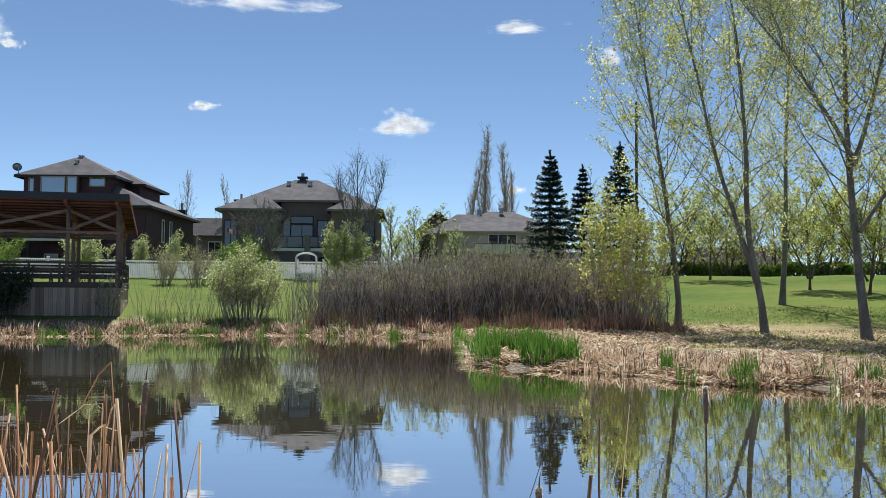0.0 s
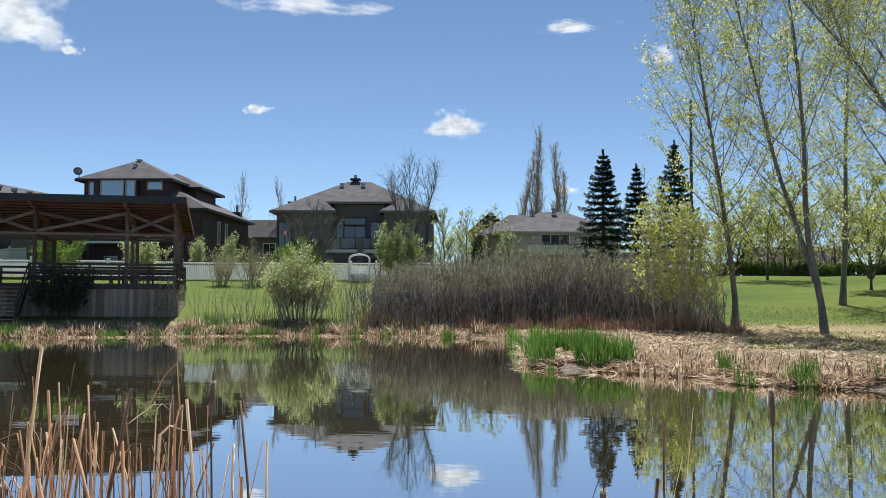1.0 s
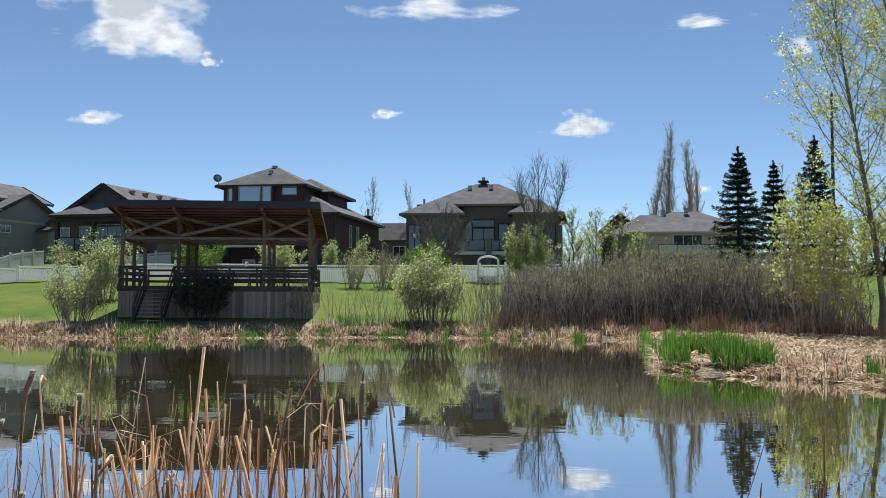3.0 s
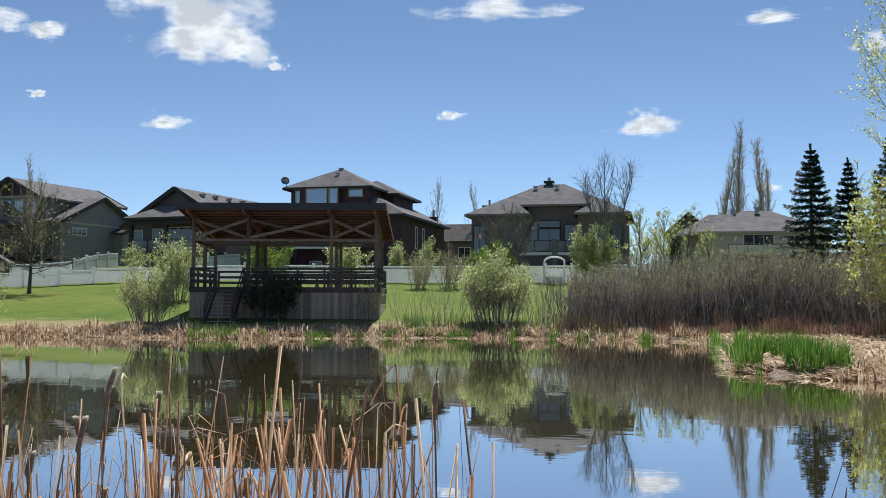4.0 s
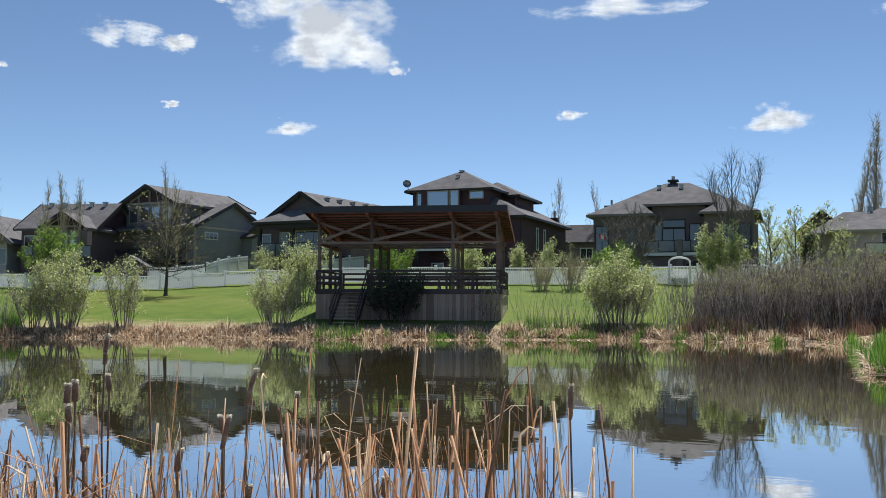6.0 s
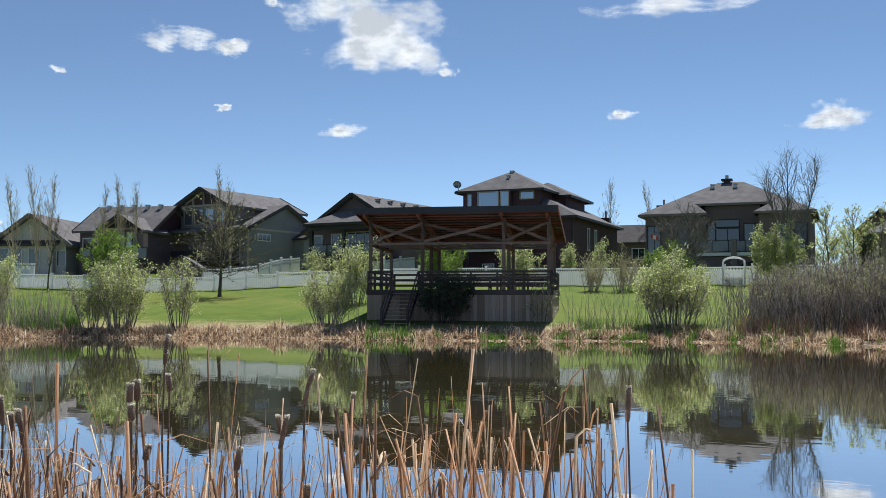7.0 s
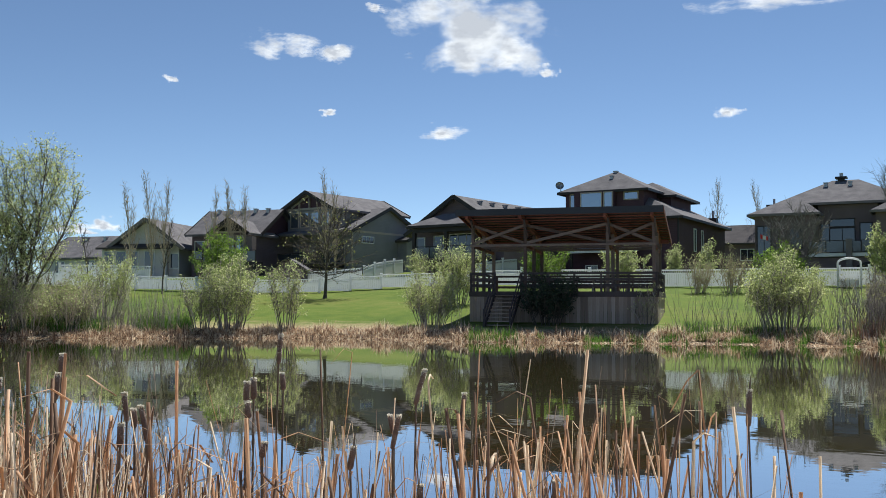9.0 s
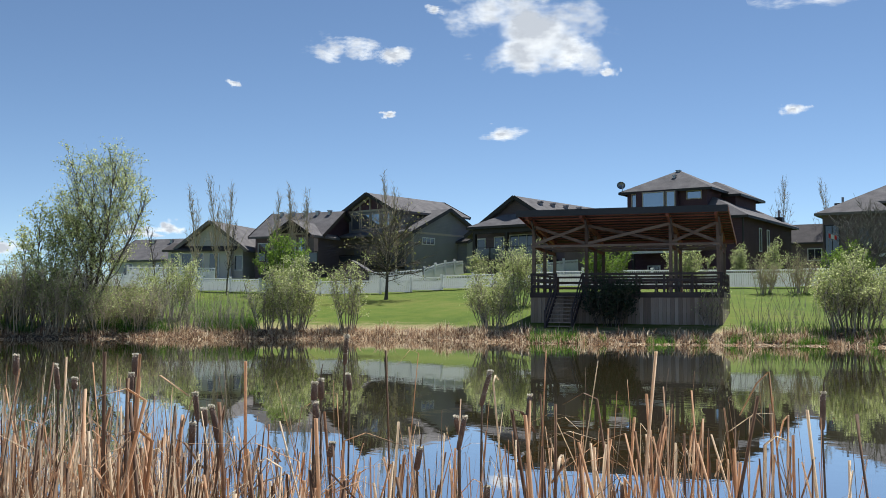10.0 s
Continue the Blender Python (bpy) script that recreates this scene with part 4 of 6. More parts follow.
def yard_fence(line, label):
    """A side-yard fence that climbs with the ground."""
    f = thing("fence", label, "fence", Matrix.Identity(4))
    for (a0, d0), (a1, d1) in zip(line, line[1:]):
        p, q = polar(a0, d0), polar(a1, d1)
        n = max(1, round((q - p).length / BAY))
        for i in range(n):
            u, v = p.lerp(q, i / n), p.lerp(q, (i + 1) / n)
            zu, zv = (ground_z(math.degrees(math.atan2(-w.x, w.y)), w.length) for w in (u, v))
            ob = new("post", FENCE_POST)
            ob.parent, ob.location = f, (u.x, u.y, zu)
            ob = new("panel", FENCE_PANEL)
            ob.parent, ob.location = f, ((u.x + v.x) / 2, (u.y + v.y) / 2, (zu + zv) / 2 + 0.02)
            ob.rotation_euler, ob.scale = (0, -math.atan2(zv - zu, (v - u).length), math.atan2(v.y - u.y, v.x - u.x)), ((v - u).length / BAY, 1, 1)


yard_fence([(38.6, 81.5), (35.2, 81.5), (32.9, 90.0)], "white vinyl yard fence rising between two houses")
yard_fence([(52.0, 92.0), (47.2, 90.0)], "white vinyl yard fence below the cream house")
yard_fence([(29.0, 78.0), (26.2, 84.0)], "white vinyl yard fence beside the brown house")


# ---- plant helpers ----
def sticks(p0, p1, r0, r1):
    """Three-sided tapered twigs between two arrays of points."""
    p0, p1 = np.asarray(p0, float), np.asarray(p1, float)
    n = len(p0)
    d = p1 - p0
    d /= np.maximum(np.linalg.norm(d, axis=1, keepdims=True), 1e-6)
    ref = np.where(np.abs(d[:, 2:3]) > 0.9, np.array([[1.0, 0, 0]]), np.array([[0, 0, 1.0]]))
    u = np.cross(d, ref)
    u /= np.linalg.norm(u, axis=1, keepdims=True)
    v = np.cross(d, u)
    r0, r1 = np.broadcast_to(r0, n)[:, None], np.broadcast_to(r1, n)[:, None]
    out = np.empty((n, 6, 3))
    for k in range(3):
        w = u * math.cos(k * math.tau / 3) + v * math.sin(k * math.tau / 3)
        out[:, k], out[:, k + 3] = p0 + w * r0, p1 + w * r1
    base = np.arange(n)[:, None] * 6
    f = np.concatenate([base + np.array([[0, 1, 4, 3]]), base + np.array([[1, 2, 5, 4]]), base + np.array([[2, 0, 3, 5]])])
    return out.reshape(-1, 3), f


def leaf_quads(c, size, rs, long=1.7, droop=0.0):
    """Small folded-diamond leaves, turned at random, round the points c."""
    n = len(c)
    d = rs.normal(size=(n, 3))
    d[:, 2] -= droop
    d /= np.linalg.norm(d, axis=1, keepdims=True)
    s = np.cross(d, rs.normal(size=(n, 3)))
    s /= np.linalg.norm(s, axis=1, keepdims=True)
    size = (size * rs.uniform(0.6, 1.35, n))[:, None]
    out = np.empty((n, 4, 3))
    out[:, 0], out[:, 2] = c - d * size * long * 0.5, c + d * size * long * 0.5
    out[:, 1], out[:, 3] = c + s * size * 0.5, c - s * size * 0.5
    return out.reshape(-1, 3), np.arange(n * 4).reshape(-1, 4)


def blades(root, height, lean, rs, width=0.02, bend=0.5, segs=3, tip=0.15):
    """Flat tapering blades: root points, heights, and how far they lean sideways over their height."""
    n = len(root)
    a = rs.uniform(0, math.tau, n)
    ld = np.stack([np.cos(a), np.sin(a), np.zeros(n)], 1)
    f = rs.uniform(0, math.tau, n)
    side = np.stack([np.cos(f), np.sin(f), np.zeros(n)], 1)
    out = np.empty((n, (segs + 1) * 2, 3))
    h, le, w = np.asarray(height)[:, None], np.asarray(lean)[:, None], (width * rs.uniform(0.6, 1.4, n))[:, None]
    for k in range(segs + 1):
        t = k / segs
        p = root + np.array([[0, 0, 1.0]]) * h * (t - bend * t * t * 0.5 * np.minimum(le, 1.5)) + ld * h * le * (t * (1 - bend) + bend * t * t)
        ww = w * (1 - (1 - tip) * t ** 1.5) * 0.5
        out[:, 2 * k], out[:, 2 * k + 1] = p - side * ww, p + side * ww
    fs = [np.arange(n)[:, None] * (segs + 1) * 2 + np.array([[2 * k, 2 * k + 1, 2 * k + 3, 2 * k + 2]]) for k in range(segs)]
    return out.reshape(-1, 3), np.concatenate(fs)


def fill_mesh(name, chunks):
    vs, fs, k = [], [], 0
    for v, f in chunks:
        vs.append(v)
        fs.append(np.asarray(f) + k)
        k += len(v)
    me = bpy.data.meshes.new(name)
    v = np.concatenate(vs)
    f = np.concatenate(fs)
    me.vertices.add(len(v))
    me.vertices.foreach_set("co", v.astype(np.float32).ravel())
    me.loops.add(f.size)
    me.loops.foreach_set("vertex_index", f.astype(np.int32).ravel())
    me.polygons.add(len(f))
    me.polygons.foreach_set("loop_start", np.arange(0, f.size, f.shape[1], dtype=np.int32))
    me.update(calc_edges=True)
    return me


def rounded(pts, radii, sides=7):
    """A tapered limb along a line of points, as quads."""
    pts = np.asarray(pts, float)
    n = len(pts)
    d = np.gradient(pts, axis=0)
    d /= np.maximum(np.linalg.norm(d, axis=1, keepdims=True), 1e-6)
    u = np.cross(d, np.array([[0.31, 0.95, 0.05]]))
    u /= np.maximum(np.linalg.norm(u, axis=1, keepdims=True), 1e-6)
    v = np.cross(d, u)
    r = np.asarray(radii)[:, None]
    rings = np.stack([pts + (u * math.cos(k * math.tau / sides) + v * math.sin(k * math.tau / sides)) * r for k in range(sides)], 1)
    f = [(i * sides + k, i * sides + (k + 1) % sides, (i + 1) * sides + (k + 1) % sides, (i + 1) * sides + k) for i in range(n - 1) for k in range(sides)]
    return rings.reshape(-1, 3), np.array(f)


def at_line(pts, t):
    x = t * (len(pts) - 1)
    i = min(int(x), len(pts) - 2)
    return pts[i] + (pts[i + 1] - pts[i]) * (x - i), pts[i + 1] - pts[i]


def branch_line(rs, p, d, length, n, up, wig):
    pts = [np.array(p, float)]
    d = np.array(d, float)
    d /= np.linalg.norm(d)
    for _ in range(n):
        d = d + np.array([0, 0, up]) + rs.normal(size=3) * wig
        d /= np.linalg.norm(d)
        pts.append(pts[-1] + d * length / n)
    return np.array(pts)


def off_axis(rs, d, angle):
    d = d / np.linalg.norm(d)
    s = np.cross(d, rs.normal(size=3))
    s /= np.linalg.norm(s)
    return d * math.cos(angle) + s * math.sin(angle)


def grow(seed, trunks, limbs, first, angle, reach, up=0.06, sub=(2.2, 0.4), twig=(3.5, 0.45), leaf=(7, 0.07), leaf_from=0.0, wig=0.07, twig_r=0.006, shape=None, leaf_skip=0.0, leaf_spread=0.08, taper=1.15, limb_r=0.5):
    """Trunks (base, direction, length, radius), with limbs, side branches, twigs and leaf points. Returns wood chunks and leaf points."""
    rs = np.random.RandomState(seed)
    wood, s0, s1, ra, rb, lf = [], [], [], [], [], []
    for base, d, length, r in trunks:
        thin = r < 0.03
        tr = branch_line(rs, base, d, length, 6 if thin else 14, 0.015, wig * 0.45)
        tt = np.linspace(0, 1, len(tr))
        rad = r * (1 - tt) ** taper + 0.012
        rad[0] *= 1.35
        wood.append(rounded(tr, rad, 4 if thin else 8))
        for i in range(limbs):
            t = first + (0.97 - first) * (i + rs.uniform(0, 0.8)) / limbs
            p, dd = at_line(tr, t)
            a = i * 2.4 + rs.uniform(-0.5, 0.5)
            an = radians(angle[0] + (angle[1] - angle[0]) * t + rs.uniform(-9, 9))
            q = (t - first) / (1 - first)
            prof = shape(q) if shape else 1 - q
            ln = (reach[1] + (reach[0] - reach[1]) * prof) * rs.uniform(0.65, 1.15)
            dv = np.array([math.cos(a) * math.sin(an), math.sin(a) * math.sin(an), math.cos(an)])
            m = 3 if thin else 7
            lb = branch_line(rs, p, dv, ln, m, up, wig)
            lr = max(0.012, min(r * (1 - t) ** taper * limb_r, ln * 0.022 * limb_r))
            wood.append(rounded(lb, lr * (1 - np.linspace(0, 1, m + 1)) ** 0.7 + 0.006, 3 if thin else 5))
            for j in range(max(2, int(ln * sub[0]))):
                u = rs.uniform(0.18, 1.0)
                p2, d2 = at_line(lb, u)
                l2 = max(0.3, ln * sub[1] * (1.1 - u * 0.7) * rs.uniform(0.5, 1.2))
                sb = branch_line(rs, p2, off_axis(rs, d2, radians(rs.uniform(25, 50))), l2, 3, up * 0.8, wig * 1.3)
                if thin:
                    s0.append(sb[0]), s1.append(sb[3]), ra.append(twig_r * 1.8), rb.append(twig_r * 0.8)
                for k in range(0 if thin else 3):
                    s0.append(sb[k]), s1.append(sb[k + 1])
                    ra.append(twig_r * (2.2 - 0.5 * k)), rb.append(twig_r * (1.7 - 0.5 * k))
                for k in range(max(2, int(l2 * twig[0]))):
                    p3, d3 = at_line(sb, rs.uniform(0.15, 1))
                    l3 = twig[1] * rs.uniform(0.5, 1.3)
                    e = p3 + off_axis(rs, d3 + np.array([0, 0, 0.02]), radians(rs.uniform(20, 55))) * l3
                    s0.append(p3), s1.append(e), ra.append(twig_r), rb.append(twig_r * 0.5)
                    if leaf[0] and p3[2] > leaf_from and rs.uniform() > leaf_skip:
                        m = rs.poisson(leaf[0])
                        lf.append(p3 + (e - p3) * rs.uniform(0.1, 1.1, (m, 1)) + rs.normal(size=(m, 3)) * leaf_spread)
    wood.append(sticks(s0, s1, np.array(ra), np.array(rb)))
    return wood, (np.concatenate(lf) if lf else np.zeros((0, 3))), rs


def plant(name, label, category, place, grown, bark, leaf_mat=None, leaf_size=0.07, turn=0.0, group="", trunk_name="trunk", crown="crown"):
    wood, lf, rs = grown
    t = thing(name, label, category, Matrix.Translation(place) @ pose(0, 0, 0, 0, 0, turn), group)
    ob = link_mesh(trunk_name, fill_mesh(trunk_name, wood), bark, t)
    if trunk_name != "trunk":
        tagged(ob, kind="stuff")
    if leaf_mat and len(lf):
        tagged(link_mesh(crown, fill_mesh(crown, [leaf_quads(lf, leaf_size, rs)]), leaf_mat, t), kind="stuff")
    return t


def bump_shape(q):
    return math.sin(math.pi * min(1.0, 0.18 + 0.82 * q)) ** 0.8


# ---- tall spring poplars on the right-hand lawn ----
def poplars():
    lab = "tall grey-barked poplar with sparse young yellow-green leaves on the lawn"
    kw = dict(up=0.075, sub=(2.3, 0.42), twig=(3.4, 0.7), twig_r=0.0035, leaf_spread=0.1, taper=1.15, wig=0.085, limb_r=0.27)
    specs = [(-13.54, 47.0, 19.3, 0.135, (-0.05, 0.05), 11, 60, (5.4, 0.9), 7.5, 0.13),
             (-18.25, 43.0, 20.0, 0.14, (-0.12, 0.02), 12, 56, (4.8, 0.9), 6.5, 0.13),
             (-23.47, 41.0, 19.5, 0.18, (-0.06, 0.02), 13, 56, (5.4, 0.9), 6.0, 0.16),
             (-19.15, 58.0, 19.5, 0.16, (0.0, 0.02), 14, 52, (5.0, 0.9), 6.0, 0.13),
             (-27.5, 46.0, 18.0, 0.18, (0.03, 0.02), 15, 42, (4.8, 0.9), 6.5, 0.2)]
    for az, d, h, r, (lx, ly), seed, n, reach, lf, first in specs:
        trunks = [((0, 0, -0.15), (lx, ly, 1), h, r)]
        if seed == 12:
            trunks.append(((-0.3, 0.05, 2.2), (-0.28, 0.05, 1), h - 4.6, r * 0.75))
        if seed == 13:
            trunks += [((-0.22, 0.06, 4.2), (0.6, 0.1, 1), 9.5, r * 0.4), ((-0.4, 0.1, 6.8), (0.4, 0.1, 1), 9.5, r * 0.5), ((-0.4, 0.1, 7.0), (-0.5, 0.1, 1), 9.5, r * 0.45)]
        g = grow(seed, trunks, n if len(trunks) == 1 else int(n * 0.6), first, (62, 22), reach, leaf=(lf * 1.6, 0.07), leaf_from=2.2, shape=bump_shape, **kw)
        plant("poplar_tree", lab, "tree", on_ground(az, d, 0.05), g, BARK_GREY, LEAF_POPLAR, 0.064, group="poplars on the lawn")


poplars()

# yellow-green willow by the end of the thicket
g = grow(31, [((rx * 0.8, ry, -0.1), (rx * 0.16, ry * 0.2, 1), h, 0.04) for rx, ry, h in ((0, 0, 6.4), (0.5, 0.2, 5.6), (-0.5, 0.1, 5.8), (0.2, -0.5, 5.0), (-0.9, -0.2, 4.8), (1.0, -0.1, 4.8), (1.5, 0.2, 4.2))], 24, 0.2, (50, 24), (1.5, 0.4), leaf=(7, 0.07), leaf_from=1.3, leaf_spread=0.1, shape=bump_shape, sub=(2.6, 0.45), up=0.02)
plant("willow_tree", "small multi-stemmed willow with bright yellow-green young leaves", "tree", on_ground(-10.1, 45.5, 0.05), g, BARK_TAN, LEAF_YELLOW, 0.075)
# big budding tree at the far left end of the pond
g = grow(41, [((0, 0, -0.1), (0.02, 0, 1), 9.0, 0.12), ((0.1, 0, 1.4), (0.34, 0.0, 1), 7.9, 0.08), ((0, 0, 1.6), (-0.34, 0.1, 1), 7.6, 0.075), ((0.0, 0.1, 1.0), (-0.62, 0.1, 1), 6.6, 0.06), ((0.1, 0.1, 1.2), (0.62, 0.2, 1), 6.6, 0.06), ((0.05, 0.1, 3.2), (0.16, 0.3, 1), 5.6, 0.05)], 34, 0.16, (52, 24), (2.5, 0.8), leaf=(11, 0.07), leaf_from=1.2, leaf_spread=0.1, twig=(4.5, 0.55), shape=bump_shape, twig_r=0.005)
plant("cottonwood_tree", "round-crowned tree in pale spring leaf on the far bank", "tree", on_ground(54.0, 55.5, 0.05), g, BARK_DARK, LEAF_FRESH, 0.06)
g = grow(42, [((rx, ry, -0.1), (rx * 0.3, 0.1, 1), h, 0.06) for rx, ry, h in ((0, 0, 6.2), (0.7, 0.2, 5.6), (-0.8, 0.1, 4.8), (0.2, 0.5, 5.8), (1.5, 0.1, 5.0))], 22, 0.12, (46, 24), (2.0, 0.6), leaf=(12, 0.07), leaf_from=0.6, leaf_spread=0.12, shape=bump_shape)
plant("willow_tree", "dense green willow beside the large pale tree", "tree", on_ground(57.0, 56.5, 0.05), g, BARK_DARK, LEAF_FRESH, 0.075)


# ---- bare trees ----
def bare(seed, az, d, top, spread, label, trunks=None, bark=BARK_DARK, limbs=26, angle=(55, 25), leaf=0, leaf_mat=None, first=0.25, name="bare_tree", shape=bump_shape, sub=(2.2, 0.4), twig=(3.0, 0.4), r=0.12, up=0.08, twig_r=0.008):
    p = on_ground(az, d, 0.05)
    h = top - p.z
    tr = trunks(h) if trunks else [((0, 0, -0.1), (0.02, 0, 1), h, r)]
    g = grow(seed, tr, limbs, first, angle, (spread, spread * 0.3), leaf=(leaf, 0.07), shape=shape, sub=sub, twig=twig, up=up, twig_r=twig_r)
    return plant(name, label, "tree", p, g, bark, leaf_mat, 0.09)


bare(51, 4.85, 72.0, 12.2, 2.4, "leafless grey tree with upswept branches behind the fence", lambda h: [((0, 0, -0.1), (-0.03, 0, 1), h, 0.14), ((0, 0, 2.2), (0.32, 0, 1), h * 0.68, 0.09), ((0, 0, 2.0), (-0.38, 0.1, 1), h * 0.62, 0.09)], limbs=26, angle=(38, 16), bark=BARK_GREY, sub=(2.6, 0.5), twig=(4, 0.8), twig_r=0.007)
bare(52, 10.6, 70.5, 9.0, 2.2, "small bare reddish-brown crab-apple tree by the fence", lambda h: [((0, 0, -0.1), (0, 0, 1), h * 0.85, 0.1), ((0, 0, 1.2), (0.6, 0, 1), h * 0.55, 0.06), ((0, 0, 1.2), (-0.6, 0, 1), h * 0.55, 0.06)], limbs=24, angle=(60, 35), bark=BARK_GREY, sub=(3.5, 0.45), twig=(6, 0.45), twig_r=0.011)
bare(53, 37.48, 72.5, 8.3, 3.6, "young lawn tree with spreading twigs and a few first leaves", None, limbs=46, angle=(88, 45), first=0.24, r=0.13, up=0.05, sub=(3, 0.45), twig=(6, 0.5), twig_r=0.009, leaf=0.35, leaf_mat=LEAF_BUD)
for k, (az, d, top, sp) in enumerate([(37.35, 88, 13.0, 0.55), (36.9, 88, 11.9, 0.5), (47.2, 92, 12.9, 0.8), (46.5, 92, 12.3, 0.7), (48.3, 92, 11.9, 0.55), (42.9, 93, 12.6, 0.6), (43.9, 93, 11.8, 0.5), (42.1, 93, 12.0, 0.5), (15.0, 125, 16.6, 0.8), (12.6, 122, 15.6, 0.9)]):
    bare(60 + k, az, d, top, (top - 4) * 0.5, "tall narrow leafless poplar rising behind the houses", None, limbs=32, angle=(16, 9), first=0.1, name="columnar_poplar", shape=lambda q: 1 - q, sub=(2.2, 0.24), twig=(3.0, 0.35), r=0.07, up=0.12, bark=BARK_TAN, twig_r=0.009)
for k, (az, d, top, sp) in enumerate([(-2.15, 115, 21.0, 1.5), (-1.45, 116, 18.6, 1.0), (-3.5, 115, 19.2, 1.35), (-4.0, 116, 17.0, 0.8)]):
    bare(75 + k, az, d, top, sp * 4.2, "tall columnar poplar with pale bare twigs behind the bungalow", None, limbs=76, angle=(17, 9), first=0.1, name="columnar_poplar", shape=lambda q: 1 - q, sub=(2.6, 0.24), twig=(4.5, 0.6), r=0.13, up=0.12, bark=BARK_TAN, twig_r=0.013)
bare(81, 50.4, 75, 7.6, 1.1, "thin young bare tree on the lawn", None, limbs=20, angle=(40, 22), r=0.06)
bare(82, 46.6, 80, 8.4, 0.9, "thin young bare tree beside the fence", None, limbs=20, angle=(35, 20), r=0.06)
for k, (az, d, top, sp) in enumerate([(3.0, 84, 9.2, 2.0), (1.7, 82, 8.8, 2.2), (0.5, 80, 8.6, 2.2), (-0.8, 80, 7.0, 1.8)]):
    bare(85 + k, az, d, top, sp, "small garden tree in thin pale leaf behind the thicket", None, limbs=24, angle=(55, 28), r=0.07, leaf=4.5, leaf_mat=LEAF_FRESH, name="garden_tree", first=0.15)
for k, (az, d, top, sp) in enumerate([(3.3, 118, 10.2, 2.4), (2.2, 120, 10.6, 2.6), (1.2, 117, 9.6, 2.4), (-8.0, 92, 14.5, 2.0), (-9.2, 94, 13.5, 2.0), (-12.8, 95, 11, 2.4), (-14.4, 95, 10.5, 2.4), (-17.0, 92, 10, 2.6), (-20.5, 95, 10.5, 2.6), (-22.5, 96, 9.5, 2.6), (-25, 95, 10, 2.6), (-13.6, 92, 9.6, 3.0), (-16.2, 91, 10.4, 3.2), (-18.8, 93, 10.4, 3.2), (-21.6, 91, 9.8, 3.2), (-24.2, 92, 9.8, 3.2)]):
    bare(90 + k, az, d, top, sp * 1.25, "budding tree with hazy spring twigs in the distance", lambda h: [((0, 0, -0.1), (0.05, 0, 1), h, 0.09), ((0.2, 0, -0.1), (0.4, 0.1, 1), h * 0.75, 0.07), ((-0.2, 0, -0.1), (-0.4, 0.1, 1), h * 0.75, 0.07)], limbs=16, angle=(60, 30), leaf=6, leaf_mat=LEAF_YELLOW, name="distant_tree", first=0.06)

for k, (az, d, top, sp) in enumerate([(-15.3, 80, 12.4, 3.6), (-20.6, 69, 9.8, 3.4), (-23.6, 66, 9.6, 3.6), (-27.0, 66, 11.5, 3.8)]):
    bare(110 + k, az, d, top, sp, "spreading young tree in thin yellow-green leaf on the lawn", lambda h: [((0, 0, -0.1), (0.05, 0, 1), h, 0.08), ((0.1, 0, 0.8), (0.45, 0.1, 1), h * 0.7, 0.05), ((-0.1, 0, 0.8), (-0.45, 0.1, 1), h * 0.7, 0.05)], limbs=20, angle=(62, 30), leaf=9, leaf_mat=LEAF_YELLOW, name="lawn_tree", first=0.16)


